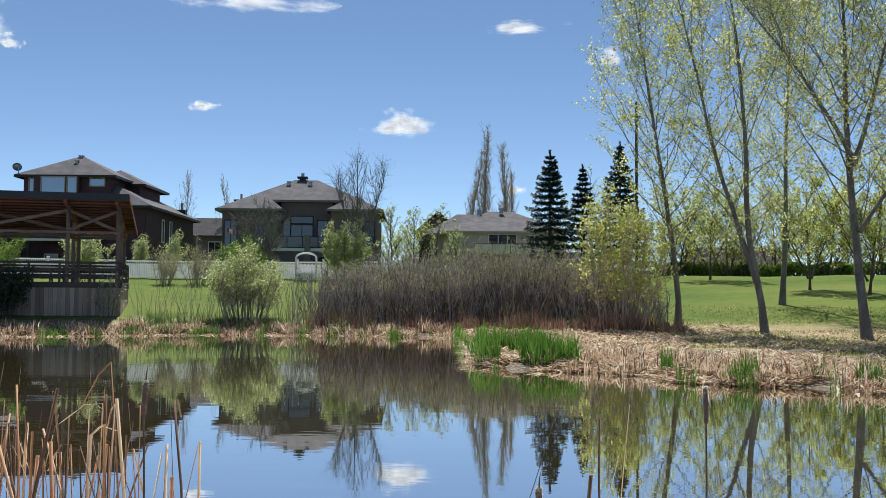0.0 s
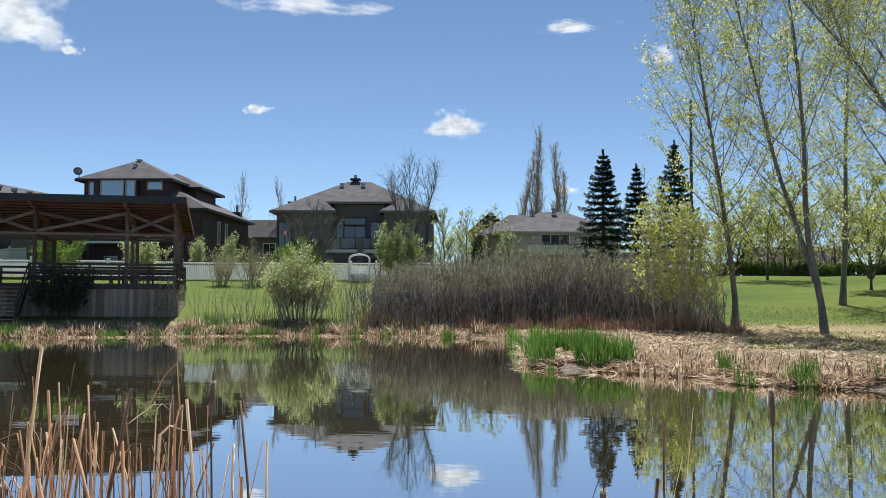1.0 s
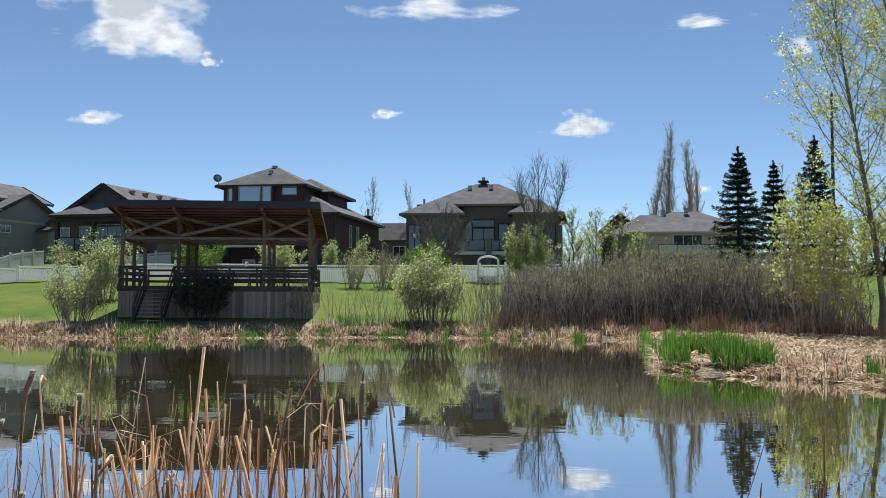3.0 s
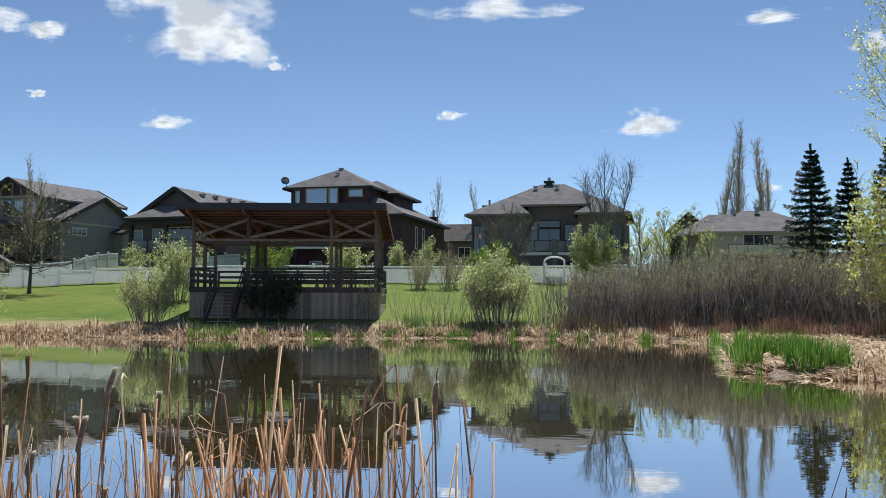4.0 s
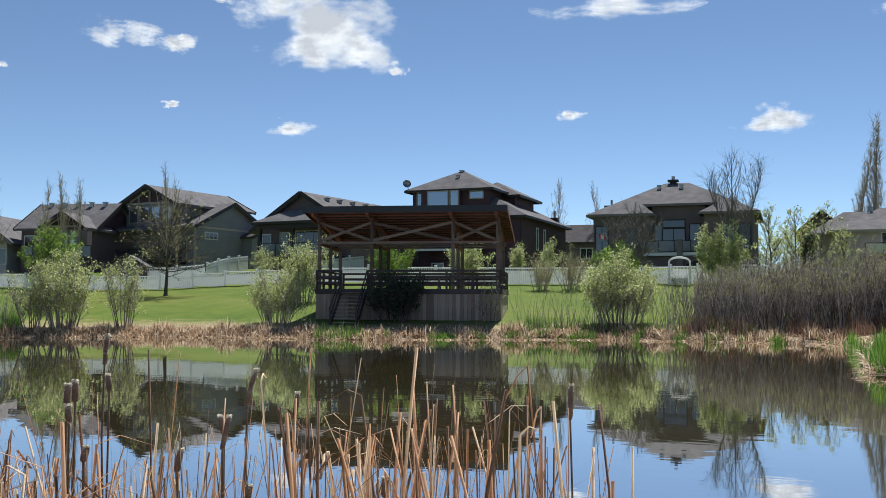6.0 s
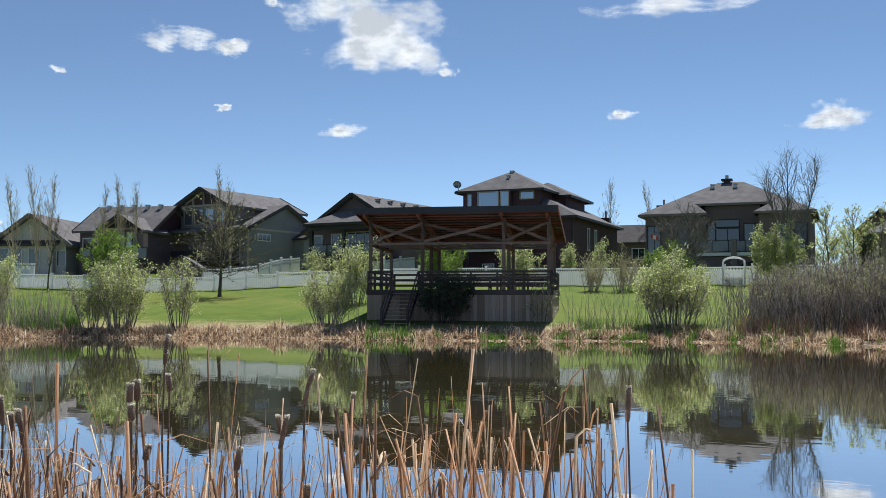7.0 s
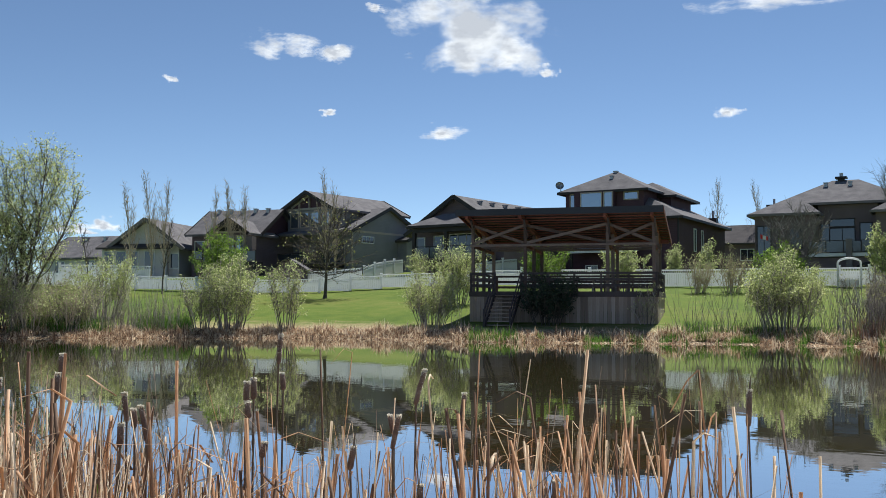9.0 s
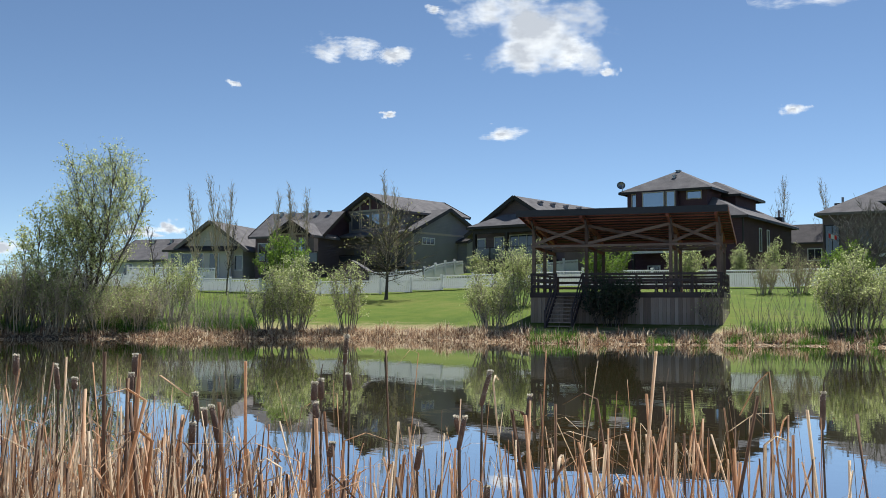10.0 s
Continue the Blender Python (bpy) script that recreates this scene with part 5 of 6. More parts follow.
# ---- spruces ----
def spruce(seed, az, d, top, half):
    """Whorls of boughs with flat sprays of needles and open gaps between the tiers."""
    rs = np.random.RandomState(seed)
    p = on_ground(az, d, 0.05)
    h = top - p.z
    t = thing("spruce_tree", "dark blue-green conical spruce with tiers of drooping boughs", "tree", Matrix.Translation(p), "spruces behind the thicket")
    tr = np.stack([np.zeros(9), np.zeros(9), np.linspace(0, h * 0.99, 9)], 1)
    wood = [rounded(tr, 0.2 * (1 - np.linspace(0, 1, 9)) + 0.015, 7)]
    c, dirs, s0, s1 = [], [], [], []
    z = 0.8
    while z < h - 0.3:
        q = z / h
        R = half * (1 - q) * rs.uniform(0.86, 1.12) + 0.06
        turn = rs.uniform(0, math.tau)
        n = 9 if q < 0.75 else 7
        for k in range(n):
            a = turn + (k + rs.uniform(-0.25, 0.25)) * math.tau / n
            ln = R * rs.uniform(0.72, 1.08)
            out, side = np.array([math.cos(a), math.sin(a), 0]), np.array([-math.sin(a), math.cos(a), 0])
            u = np.linspace(0, 1, 7)
            rise = -0.3 * (1 - q) + 0.55 * max(0.0, q - 0.55)
            zz = z + rs.uniform(-0.1, 0.1) + ln * (rise * u + 0.2 * u ** 3)
            pts = out[None] * (ln * u)[:, None]
            pts[:, 2] = zz
            s0.append(pts[:-1]), s1.append(pts[1:])
            m = int(6 + 5 * ln)
            w = np.linspace(0.12, 1.0, m)
            root = np.stack([np.interp(w, u, pts[:, i]) for i in range(3)], 1)
            for sg in (-1, 1):
                tw = (0.1 + 0.36 * ln * np.sin(np.clip(w * 0.9 + 0.1, 0, 1) * math.pi) ** 0.8)[:, None] * rs.uniform(0.7, 1.1, (m, 1))
                dv = side[None] * sg * 0.8 + out[None] * 0.62 + np.array([[0, 0, -0.16]]) + rs.normal(size=(m, 3)) * 0.1
                for e in (0.2, 0.5, 0.8, 1.05):
                    c.append(root + dv * tw * e + rs.normal(size=(m, 3)) * 0.025)
                    dirs.append(dv * 0.5 + rs.normal(size=(m, 3)) * 0.25)
        z += 0.38 + 0.36 * (1 - q)
    c.append(np.stack([rs.normal(size=40) * 0.05, rs.normal(size=40) * 0.05, rs.uniform(h - 0.7, h + 0.1, 40)], 1))
    dirs.append(rs.normal(size=(40, 3)) * 0.4 + np.array([[0, 0, 1.0]]))
    c, dv = np.concatenate(c), np.concatenate(dirs)
    dv /= np.linalg.norm(dv, axis=1, keepdims=True)
    sd = np.cross(dv, np.array([[0, 0, 1.0]]) + rs.normal(size=c.shape) * 0.5)
    sd /= np.maximum(np.linalg.norm(sd, axis=1, keepdims=True), 1e-6)
    ln, wd = (rs.uniform(0.1, 0.2, len(c)))[:, None], (rs.uniform(0.03, 0.06, len(c)))[:, None]
    quad = np.stack([c - dv * ln, c + sd * wd, c + dv * ln, c - sd * wd - np.array([[0, 0, 0.03]])], 1).reshape(-1, 3)
    wood.append(sticks(np.concatenate(s0), np.concatenate(s1), 0.025, 0.015))
    link_mesh("trunk", fill_mesh("trunk", wood), BARK_DARK, t)
    tagged(link_mesh("needles", fill_mesh("needles", [(quad, np.arange(len(quad)).reshape(-1, 4))]), NEEDLE, t), kind="stuff")


spruce(1, -6.25, 84, 14.5, 4.0)
spruce(2, -8.15, 88, 13.7, 2.9)
spruce(3, -10.3, 86, 15.4, 3.8)


# ---- shrubs along the bank ----
def shrub(seed, az, d, height, width, label, leaf=5, mat=LEAF_FRESH, stems=26, leaf_from=0.8, size=0.07, bark=STEM_GREY, name="willow_shrub", lean=0.45):
    rs = np.random.RandomState(seed)
    trunks = []
    for i in range(stems):
        a, q = rs.uniform(0, math.tau), rs.uniform(0, 1) ** 0.6
        b = np.array([math.cos(a) * q * width * 0.22, math.sin(a) * q * width * 0.22, -0.1])
        trunks.append((b, (math.cos(a) * q * lean, math.sin(a) * q * lean, 1), height * rs.uniform(0.6, 1.02) * (1 - 0.32 * q * q), 0.02))
    g = grow(seed, trunks, 9, 0.24, (48, 24), (width * 0.26, 0.3), leaf=(leaf * 2.1, 0.07), leaf_from=leaf_from * 0.75, sub=(3.0, 0.5), twig=(3.4, 0.38), twig_r=0.0045, leaf_spread=0.09)
    return plant(name, label, "shrub", on_ground(az, d, 0.05), g, bark, mat, size * 0.68, trunk_name="stem_clump", crown="foliage")


shrub(101, 11.35, 50.0, 3.9, 5.6, "rounded willow shrub in fresh pale green leaf on the bank", 6, LEAF_FRESH, 34, 1.1, 0.085)
shrub(102, 31.3, 51.5, 3.1, 3.4, "loose pale green willow shrub beside the stage", 4.5, LEAF_FRESH, 24, 0.5, 0.075)
shrub(103, 42.9, 52.6, 4.5, 3.2, "tall leafy willow shrub in pale green leaf at the water", 4.5, LEAF_FRESH, 26, 0.9, 0.085, lean=0.35)
shrub(104, 44.4, 52.6, 3.4, 2.4, "tall leafy willow shrub in pale green leaf at the water", 2.5, LEAF_FRESH, 16, 0.9, 0.08, lean=0.35)
shrub(105, 39.7, 52.6, 4.4, 2.0, "thin open willow shrub with few leaves at the water", 3.2, LEAF_FRESH, 13, 1.0, 0.08, lean=0.3)
shrub(106, 49.6, 60.0, 4.4, 3.6, "pale leafy shrub on the lawn beyond the pond", 4, LEAF_FRESH, 22, 0.8, 0.085)
for k, (az, h, w) in enumerate(((51.6, 2.7, 3.0), (53.4, 3.0, 3.2), (55.6, 3.9, 3.6), (57.6, 4.4, 3.8), (59.8, 4.2, 3.8))):
    shrub(130 + k, az, shore(az) + 1.6, h, w, "sparse willow shrub just coming into leaf under the big tree", 2.2, LEAF_FRESH, 22, 0.4, 0.075, bark=BARK_TAN)
shrub(107, 43.4, 80.0, 5.4, 4.0, "bright green leafy shrub at the fence", 7, LEAF_GREEN, 20, 0.2, 0.12)
shrub(108, 5.9, 71.0, 5.2, 3.6, "round pale green shrub in front of the fence", 7, LEAF_FRESH, 22, 0.4, 0.11)
shrub(109, 11.6, 69.0, 3.6, 3.4, "low green bush at the fence below the bare tree", 5, LEAF_GREEN, 20, 0.4, 0.1)
shrub(110, 16.0, 70.0, 3.0, 2.2, "tan-budded shrub beside the stage", 0.45, LEAF_FRESH, 18, 0.8, 0.08, bark=BARK_TAN)
shrub(111, 14.2, 70.0, 3.4, 2.6, "tan-budded shrub in front of the fence", 0.5, LEAF_FRESH, 20, 0.8, 0.08, bark=BARK_TAN)
shrub(112, 24.8, 69.0, 4.6, 3.2, "green shrub seen behind the open stage", 5, LEAF_GREEN, 20, 0.4, 0.1)
shrub(113, 20.0, 69.0, 4.4, 3.0, "green shrub seen behind the open stage", 4, LEAF_FRESH, 20, 0.4, 0.1)
shrub(114, 29.8, 62.0, 4.6, 3.2, "yellow-green shrub leaning over the side of the stage", 4.5, LEAF_FRESH, 22, 0.6, 0.085)
shrub(115, 24.6, 51.2, 2.7, 3.4, "dark evergreen bush against the shaded stage front", 4, LEAF_DARK, 24, 0.1, 0.1, bark=BARK_DARK, name="evergreen_bush")
shrub(116, 18.9, 50.9, 2.2, 1.6, "small thin leafy sapling against the stage skirting", 0.8, LEAF_FRESH, 5, 0.6, 0.07)
shrub(117, 1.05, 72.0, 3.9, 0.5, "dark narrow juniper behind the thicket", 9, LEAF_DARK, 7, 0.1, 0.1, bark=BARK_DARK, name="juniper", lean=0.05)


# ---- the leafless willow thicket and tall stems over the lawn edge ----
def thicket():
    made = []
    for v in range(4):
        rs = np.random.RandomState(200 + v)
        trunks = []
        for i in range(30):
            b = np.array([rs.uniform(-1.3, 1.3), rs.uniform(-1.0, 1.0), -0.1])
            trunks.append((b, (rs.normal() * 0.2, rs.normal() * 0.16, 1), 3.9 * rs.uniform(0.45, 1.06), 0.016))
        g = grow(200 + v, trunks, 5, 0.3, (24, 14), (1.0, 0.35), leaf=(1.7, 0.07), leaf_from=2.1, sub=(2.4, 0.5), twig=(3.2, 0.32), twig_r=0.006, leaf_spread=0.07)
        made.append(g)
    rs = np.random.RandomState(9)
    spots = []
    for az in np.arange(-11.2, 7.0, 1.15):
        for row, dd in enumerate((0.0, 2.4, 4.6)):
            spots.append((az + rs.uniform(-0.4, 0.4) + row * 0.4, dd + rs.uniform(-0.5, 0.5)))
    base = []
    for i, (az, dd) in enumerate(spots):
        front = np.interp(az, (-12.5, -9, -4, 0, 7), (46.5, 47.5, 48.2, 48.6, 49.5))
        p = on_ground(az, front + dd, 0.05)
        h = np.interp(az, (-13, -11, -8, -4, 2, 5, 7.2), (0.55, 0.75, 0.98, 1.0, 0.95, 0.8, 0.6)) * rs.uniform(0.74, 1.02)
        if i < 4:
            t = plant("thicket_shrub", "leafless grey-brown willow thicket shrub with faint green buds", "shrub", p, made[i], STEM_GREY, LEAF_BUD, 0.048, 0, "leafless willow thicket", "stem_clump", "bud_growth")
            base.append(t)
        else:
            t = copy_thing(base[i % 4], Matrix.Translation(p) @ pose(0, 0, 0, 0, 0, rs.uniform(0, 360)))
        t.scale = (1, 1, h)
    # same kind under the big tree at the other end
    for az in np.arange(51.5, 62, 2.0):
        for dd in (1.4, 3.4):
            p = on_ground(az, shore(az) + 1.2 + dd, 0.05)
            t = copy_thing(base[rs.randint(4)], Matrix.Translation(p) @ pose(0, 0, 0, 0, 0, rs.uniform(0, 360)))
            k = np.interp(az, (46, 50, 53, 62), (0.45, 0.55, 0.72, 0.85)) * rs.uniform(0.8, 1.1)
            t.scale = (1, 1, k)
            tagged(t, group="leafless thicket under the big tree")


thicket()


def upright_stems():
    """Thin bare shoots that stand in front of the lawn."""
    rs = np.random.RandomState(77)
    chunks, bud = [], []
    for az0, az1, n, hi in ((6.5, 17.5, 210, 2.6), (4, 9, 110, 3.0), (45.5, 51.5, 420, 2.4), (29.5, 32, 26, 2.4)):
        for _ in range(n):
            az = rs.uniform(az0, az1)
            d = shore(az) + rs.uniform(0.8, 3.2)
            p = np.array(on_ground(az, d, 0.05))
            q = branch_line(rs, p, (rs.normal() * 0.18, rs.normal() * 0.1, 1), hi * rs.uniform(0.4, 1.1), 4, 0.0, 0.06)
            chunks.append(sticks(q[:-1], q[1:], np.array([0.011, 0.009, 0.008, 0.006]), np.array([0.009, 0.008, 0.006, 0.003])))
            bud.append(q[2:] + rs.normal(size=(3, 3)) * 0.04)
    ob = link_mesh("willow_shoots", fill_mesh("willow_shoots", chunks), STEM_GREY)
    tagged(ob, "thin bare willow shoots along the lawn edge", "shoots", kind="stuff")
    ob = link_mesh("shoot_buds", fill_mesh("shoot_buds", [leaf_quads(np.concatenate(bud), 0.032, rs)]), LEAF_FRESH)
    tagged(ob, "pale green buds on thin willow shoots", "buds", kind="stuff")


upright_stems()


# ---- reeds and dead litter along the shore ----
def scatter(rs, az0, az1, s0, s1, n, power=1.0):
    az = rs.uniform(az0, az1, n)
    s = s0 + (s1 - s0) * rs.uniform(0, 1, n) ** power
    return np.array([polar(a, shore(a) + q, max(ground_z(a, shore(a) + q), -0.02) - 0.02) for a, q in zip(az, s)])


def clumped(rs, pts, scale, keep):
    w = np.array([noise.noise((p[0] * scale, p[1] * scale, 5.0)) for p in pts])
    return pts[w > np.quantile(w, 1 - keep)]


def shore_plants():
    rs = np.random.RandomState(300)
    dead = []
    # standing tufts, then broken and matted leaves between them
    p = clumped(rs, scatter(rs, -0.5, 66, -0.25, 1.9, 26000), 0.9, 0.42)
    n = len(p)
    hv = np.array([0.4 + 0.9 * (0.5 + noise.noise((q[0] * 0.8, q[1] * 0.8, 9.0))) for q in p])
    dead.append(blades(p, rs.uniform(0.15, 0.62, n) * hv, np.abs(rs.normal(size=n)) * 0.9, rs, 0.05, 0.9))
    p = clumped(rs, scatter(rs, -0.5, 66, -0.45, 2.4, 24000, 1.4), 0.6, 0.8)
    n = len(p)
    dead.append(blades(p, rs.uniform(0.06, 0.2, n), rs.uniform(1.0, 4.0, n), rs, 0.06, 0.5, 2))
    p = np.concatenate([scatter(rs, 24, 52, -0.45, 1.6, 9000, 1.3), clumped(rs, scatter(rs, 24, 52, -0.3, 1.2, 5000), 1.3, 0.6)])
    n = len(p)
    dead.append(blades(p, rs.uniform(0.08, 0.34, n), np.abs(rs.normal(size=n)) * 1.5, rs, 0.05, 0.8, 2))
    # matted leaves on the point to the right
    p = np.concatenate([clumped(rs, scatter(rs, -14, -1.4, -0.15, 20, 21000, 1.6), 0.8, 0.75), clumped(rs, scatter(rs, -30, -14, -0.15, 4.5, 9000, 1.6), 0.8, 0.6), clumped(rs, scatter(rs, -30, -12, 3, 26, 9000), 0.5, 0.5)])
    n = len(p)
    dead.append(blades(p, rs.uniform(0.06, 0.28, n), rs.uniform(0.8, 3.2, n), rs, 0.085, 0.7))
    p = clumped(rs, scatter(rs, -30, -1.4, -0.25, 5.0, 12000, 1.5), 0.9, 0.4)
    n = len(p)
    dead.append(blades(p, rs.uniform(0.15, 0.5, n), np.abs(rs.normal(size=n)) * 1.1, rs, 0.04, 1.0))
    a = rs.uniform(-12.5, 8, 5000)
    d = np.interp(a, (-12.5, -9, -4, 0, 8), (45, 46, 46.2, 46.5, 48)) + rs.uniform(-1.2, 1.6, 5000)
    p = clumped(rs, np.array([polar(x, y, ground_z(x, y) - 0.02) for x, y in zip(a, d)]), 0.6, 0.5)
    n = len(p)
    rust = blades(p, rs.uniform(0.3, 1.15, n), np.abs(rs.normal(size=n)) * 0.35, rs, 0.024, 0.8)
    a = rs.uniform(-14, 2, 2600)
    d = np.interp(a, (-14, -9, 2), (43.5, 44.5, 46)) + rs.uniform(-1.5, 1.5, 2600)
    p = clumped(rs, np.array([polar(x, y, ground_z(x, y) - 0.02) for x, y in zip(a, d)]), 0.7, 0.6)
    n = len(p)
    more = blades(p, rs.uniform(0.25, 0.8, n), np.abs(rs.normal(size=n)) * 0.6, rs, 0.035, 0.8)
    tagged(link_mesh("rusty_stalks", fill_mesh("rusty_stalks", [rust, more]), REED_RUST), "rusty brown dead stalks at the foot of the thicket", "reeds", kind="stuff")
    tagged(link_mesh("dead_reeds", fill_mesh("dead_reeds", dead), REED_DRY), "matted tan and brown dead reeds along the shore", "reeds", kind="stuff")
    green = []
    a = rs.uniform(-7.9, -1.9, 12000)
    d = rs.uniform(24.0, 36, 12000)
    k = (d > np.array([shore(x) for x in a]) - 0.9) & (d < np.interp(a, (-7.9, -6, -3.4, -2.2, -1.9), (25.6, 29, 33, 35, 31)))
    p = np.array([polar(x, y, max(ground_z(x, y), -0.03) - 0.02) for x, y in zip(a[k], d[k])])
    p = clumped(rs, p, 0.9, 0.4)
    n = len(p)
    green.append(blades(p, rs.uniform(0.35, 0.9, n), np.abs(rs.normal(size=n)) * 0.3, rs, 0.026, 0.7))
    p = clumped(rs, scatter(rs, -2.4, -0.45, -0.6, 3.0, 900), 0.8, 0.4)
    n = len(p)
    green.append(blades(p, rs.uniform(0.25, 0.7, n), np.abs(rs.normal(size=n)) * 0.25, rs, 0.022, 0.7))
    p = clumped(rs, scatter(rs, -30, -12.6, -0.4, 1.2, 6000), 1.1, 0.18)
    n = len(p)
    green.append(blades(p, rs.uniform(0.25, 0.7, n), np.abs(rs.normal(size=n)) * 0.25, rs, 0.02, 0.7))
    p = clumped(rs, scatter(rs, -0.6, 26, -0.5, 0.6, 8000), 1.1, 0.2)
    n = len(p)
    green.append(blades(p, rs.uniform(0.2, 0.55, n), np.abs(rs.normal(size=n)) * 0.25, rs, 0.02, 0.7))
    p = scatter(rs, 26.3, 29.3, -0.5, 0.8, 350)
    n = len(p)
    green.append(blades(p, rs.uniform(0.3, 0.75, n), np.abs(rs.normal(size=n)) * 0.3, rs, 0.03, 0.7))
    p = clumped(rs, scatter(rs, 4, 17, 1.0, 3.5, 5000), 0.9, 0.4)
    n = len(p)
    green.append(blades(p, rs.uniform(0.2, 0.7, n), np.abs(rs.normal(size=n)) * 0.3, rs, 0.02, 0.7))
    p = clumped(rs, scatter(rs, 45, 60, 0.8, 3.5, 7000), 0.5, 0.6)
    n = len(p)
    green.append(blades(p, rs.uniform(0.3, 1.0, n), np.abs(rs.normal(size=n)) * 0.3, rs, 0.02, 0.7))
    p = clumped(rs, scatter(rs, -27, -12, 9, 36, 16000), 0.35, 0.7)
    n = len(p)
    turf = blades(p, rs.uniform(0.05, 0.15, n), np.abs(rs.normal(size=n)) * 0.7, rs, 0.05, 0.7, 2)
    tagged(link_mesh("rough_grass", fill_mesh("rough_grass", [turf]), LEAF_BUD), "rough uneven grass tufts on the lawn below the poplars", "grass", kind="stuff")
    tagged(link_mesh("green_reeds", fill_mesh("green_reeds", green), REED_GREEN), "fresh green reed blades at the edge of the pond", "reeds", kind="stuff")


shore_plants()


# ---- the reed bed in front of the viewing spot ----
def near_reeds():
    rs = np.random.RandomState(500)
    lo = np.array([12.5, 14.5, 17, 20, 26, 32, 38, 43, 47, 52, 58, 66])
    cnt = np.array([3, 11, 36, 88, 104, 76, 84, 80, 130, 190, 240])
    az = np.concatenate([rs.uniform(a, b, n) for a, b, n in zip(lo, lo[1:], cnt)])
    extra = np.array([-8.6, -9.1, -10.2, -10.8, -15.6, -16.3, -7.0])
    az = np.concatenate([az, extra])
    n = len(az)
    d = rs.uniform(3.1, 5.0, n)
    el = np.interp(az, (-20, 12, 18, 24, 30, 40, 47, 54, 66), (-9.0, -9.5, -7.8, -7.2, -7.8, -8.6, -8.2, -7.4, -7.0)) - np.abs(rs.normal(size=n)) * 2.0 + rs.exponential(1.25, n)
    top = 1.75 + d * np.tan(np.radians(np.clip(el, -14, -2.6)))
    chunks, dark = [], []
    for a, dd, z in zip(az, d, top):
        root = np.array(polar(a + rs.normal() * (1.0 if rs.uniform() < 0.7 else 3.2), dd, -0.25))
        tip = np.array(polar(a, dd + rs.normal() * 0.15, z))
        m = 6
        t = np.linspace(0, 1, m)[:, None]
        bow = rs.normal(size=3) * 0.05
        q = root + (tip - root) * t + bow * np.sin(t * math.pi)
        if rs.uniform() < 0.16:
            ad = rs.uniform(0, math.tau)
            hang = np.array([math.cos(ad), math.sin(ad), rs.uniform(-1.2, 0.3)]) * rs.uniform(0.08, 0.3)
            q = np.concatenate([q, [q[-1] + hang * 0.4 + (0, 0, 0.03), q[-1] + hang]])
        w = rs.uniform(0.0042, 0.009) if rs.uniform() < 0.72 else rs.uniform(0.0016, 0.003)
        w = 0.0085 if a < -8 else w
        f = rs.uniform(0, math.tau)
        s = np.array([math.cos(f), math.sin(f), 0])
        o = np.array([-math.sin(f), math.cos(f), 0])
        k = len(q)
        ww = np.linspace(1.15, 0.8 if rs.uniform() < 0.7 else 0.15, k)[:, None] * w
        ring = np.stack([q - s * ww, q + o * ww * 0.45, q + s * ww, q - o * ww * 0.2], 1).reshape(-1, 3)
        fc = [(i * 4 + j, i * 4 + (j + 1) % 4, (i + 1) * 4 + (j + 1) % 4, (i + 1) * 4 + j) for i in range(k - 1) for j in range(4)]
        fc.append(((k - 1) * 4, (k - 1) * 4 + 1, (k - 1) * 4 + 2, (k - 1) * 4 + 3))
        (chunks if w > 0.003 or rs.uniform() < 0.3 else dark).append((ring, np.array(fc)))
    tagged(link_mesh("dry_reed_stalks", fill_mesh("dry_reed_stalks", chunks), REED_ORANGE), "dense bed of dry orange-tan reed stalks, many broken off", "reeds", kind="stuff")
    tagged(link_mesh("grey_reed_stalks", fill_mesh("grey_reed_stalks", dark), CAT_STALK), "thin grey-brown stalks among the orange reeds", "reeds", kind="stuff")
    # loose bent leaves low in the dense part, and new green shoots
    a = np.concatenate([rs.uniform(47, 66, 1700), rs.uniform(51.0, 66, 2900), rs.uniform(17, 46, 190)])
    p = np.array([polar(x, rs.uniform(3.2, 5.0), -0.1) for x in a])
    k = len(p)
    dry = blades(p, np.interp(a, (17, 44, 50, 66), (0.8, 0.95, 1.35, 1.6)) * rs.uniform(0.55, 1.12, k), np.abs(rs.normal(size=k)) * np.interp(a, (44, 54), (0.4, 0.6)), rs, 0.016, 1.0, 7)
    tagged(link_mesh("bent_reed_leaves", fill_mesh("bent_reed_leaves", [dry]), REED_DRY), "bent dry reed leaves low in the bed", "reeds", kind="stuff")
    a = np.concatenate([rs.normal(51.5, 0.9, 45), rs.normal(55.5, 1.0, 30), rs.normal(47.5, 0.8, 12), rs.normal(41, 0.7, 10), rs.normal(59, 1.5, 30)])
    p = np.array([polar(x, rs.uniform(3.4, 4.2), -0.1) for x in a])
    k = len(p)
    tagged(link_mesh("green_reed_shoots", fill_mesh("green_reed_shoots", [blades(p, rs.uniform(0.85, 1.22, k), np.abs(rs.normal(size=k)) * 0.08, rs, 0.012, 0.8, 5)]), REED_GREEN), "new green shoots among dry reeds", "reeds", kind="stuff")


near_reeds()

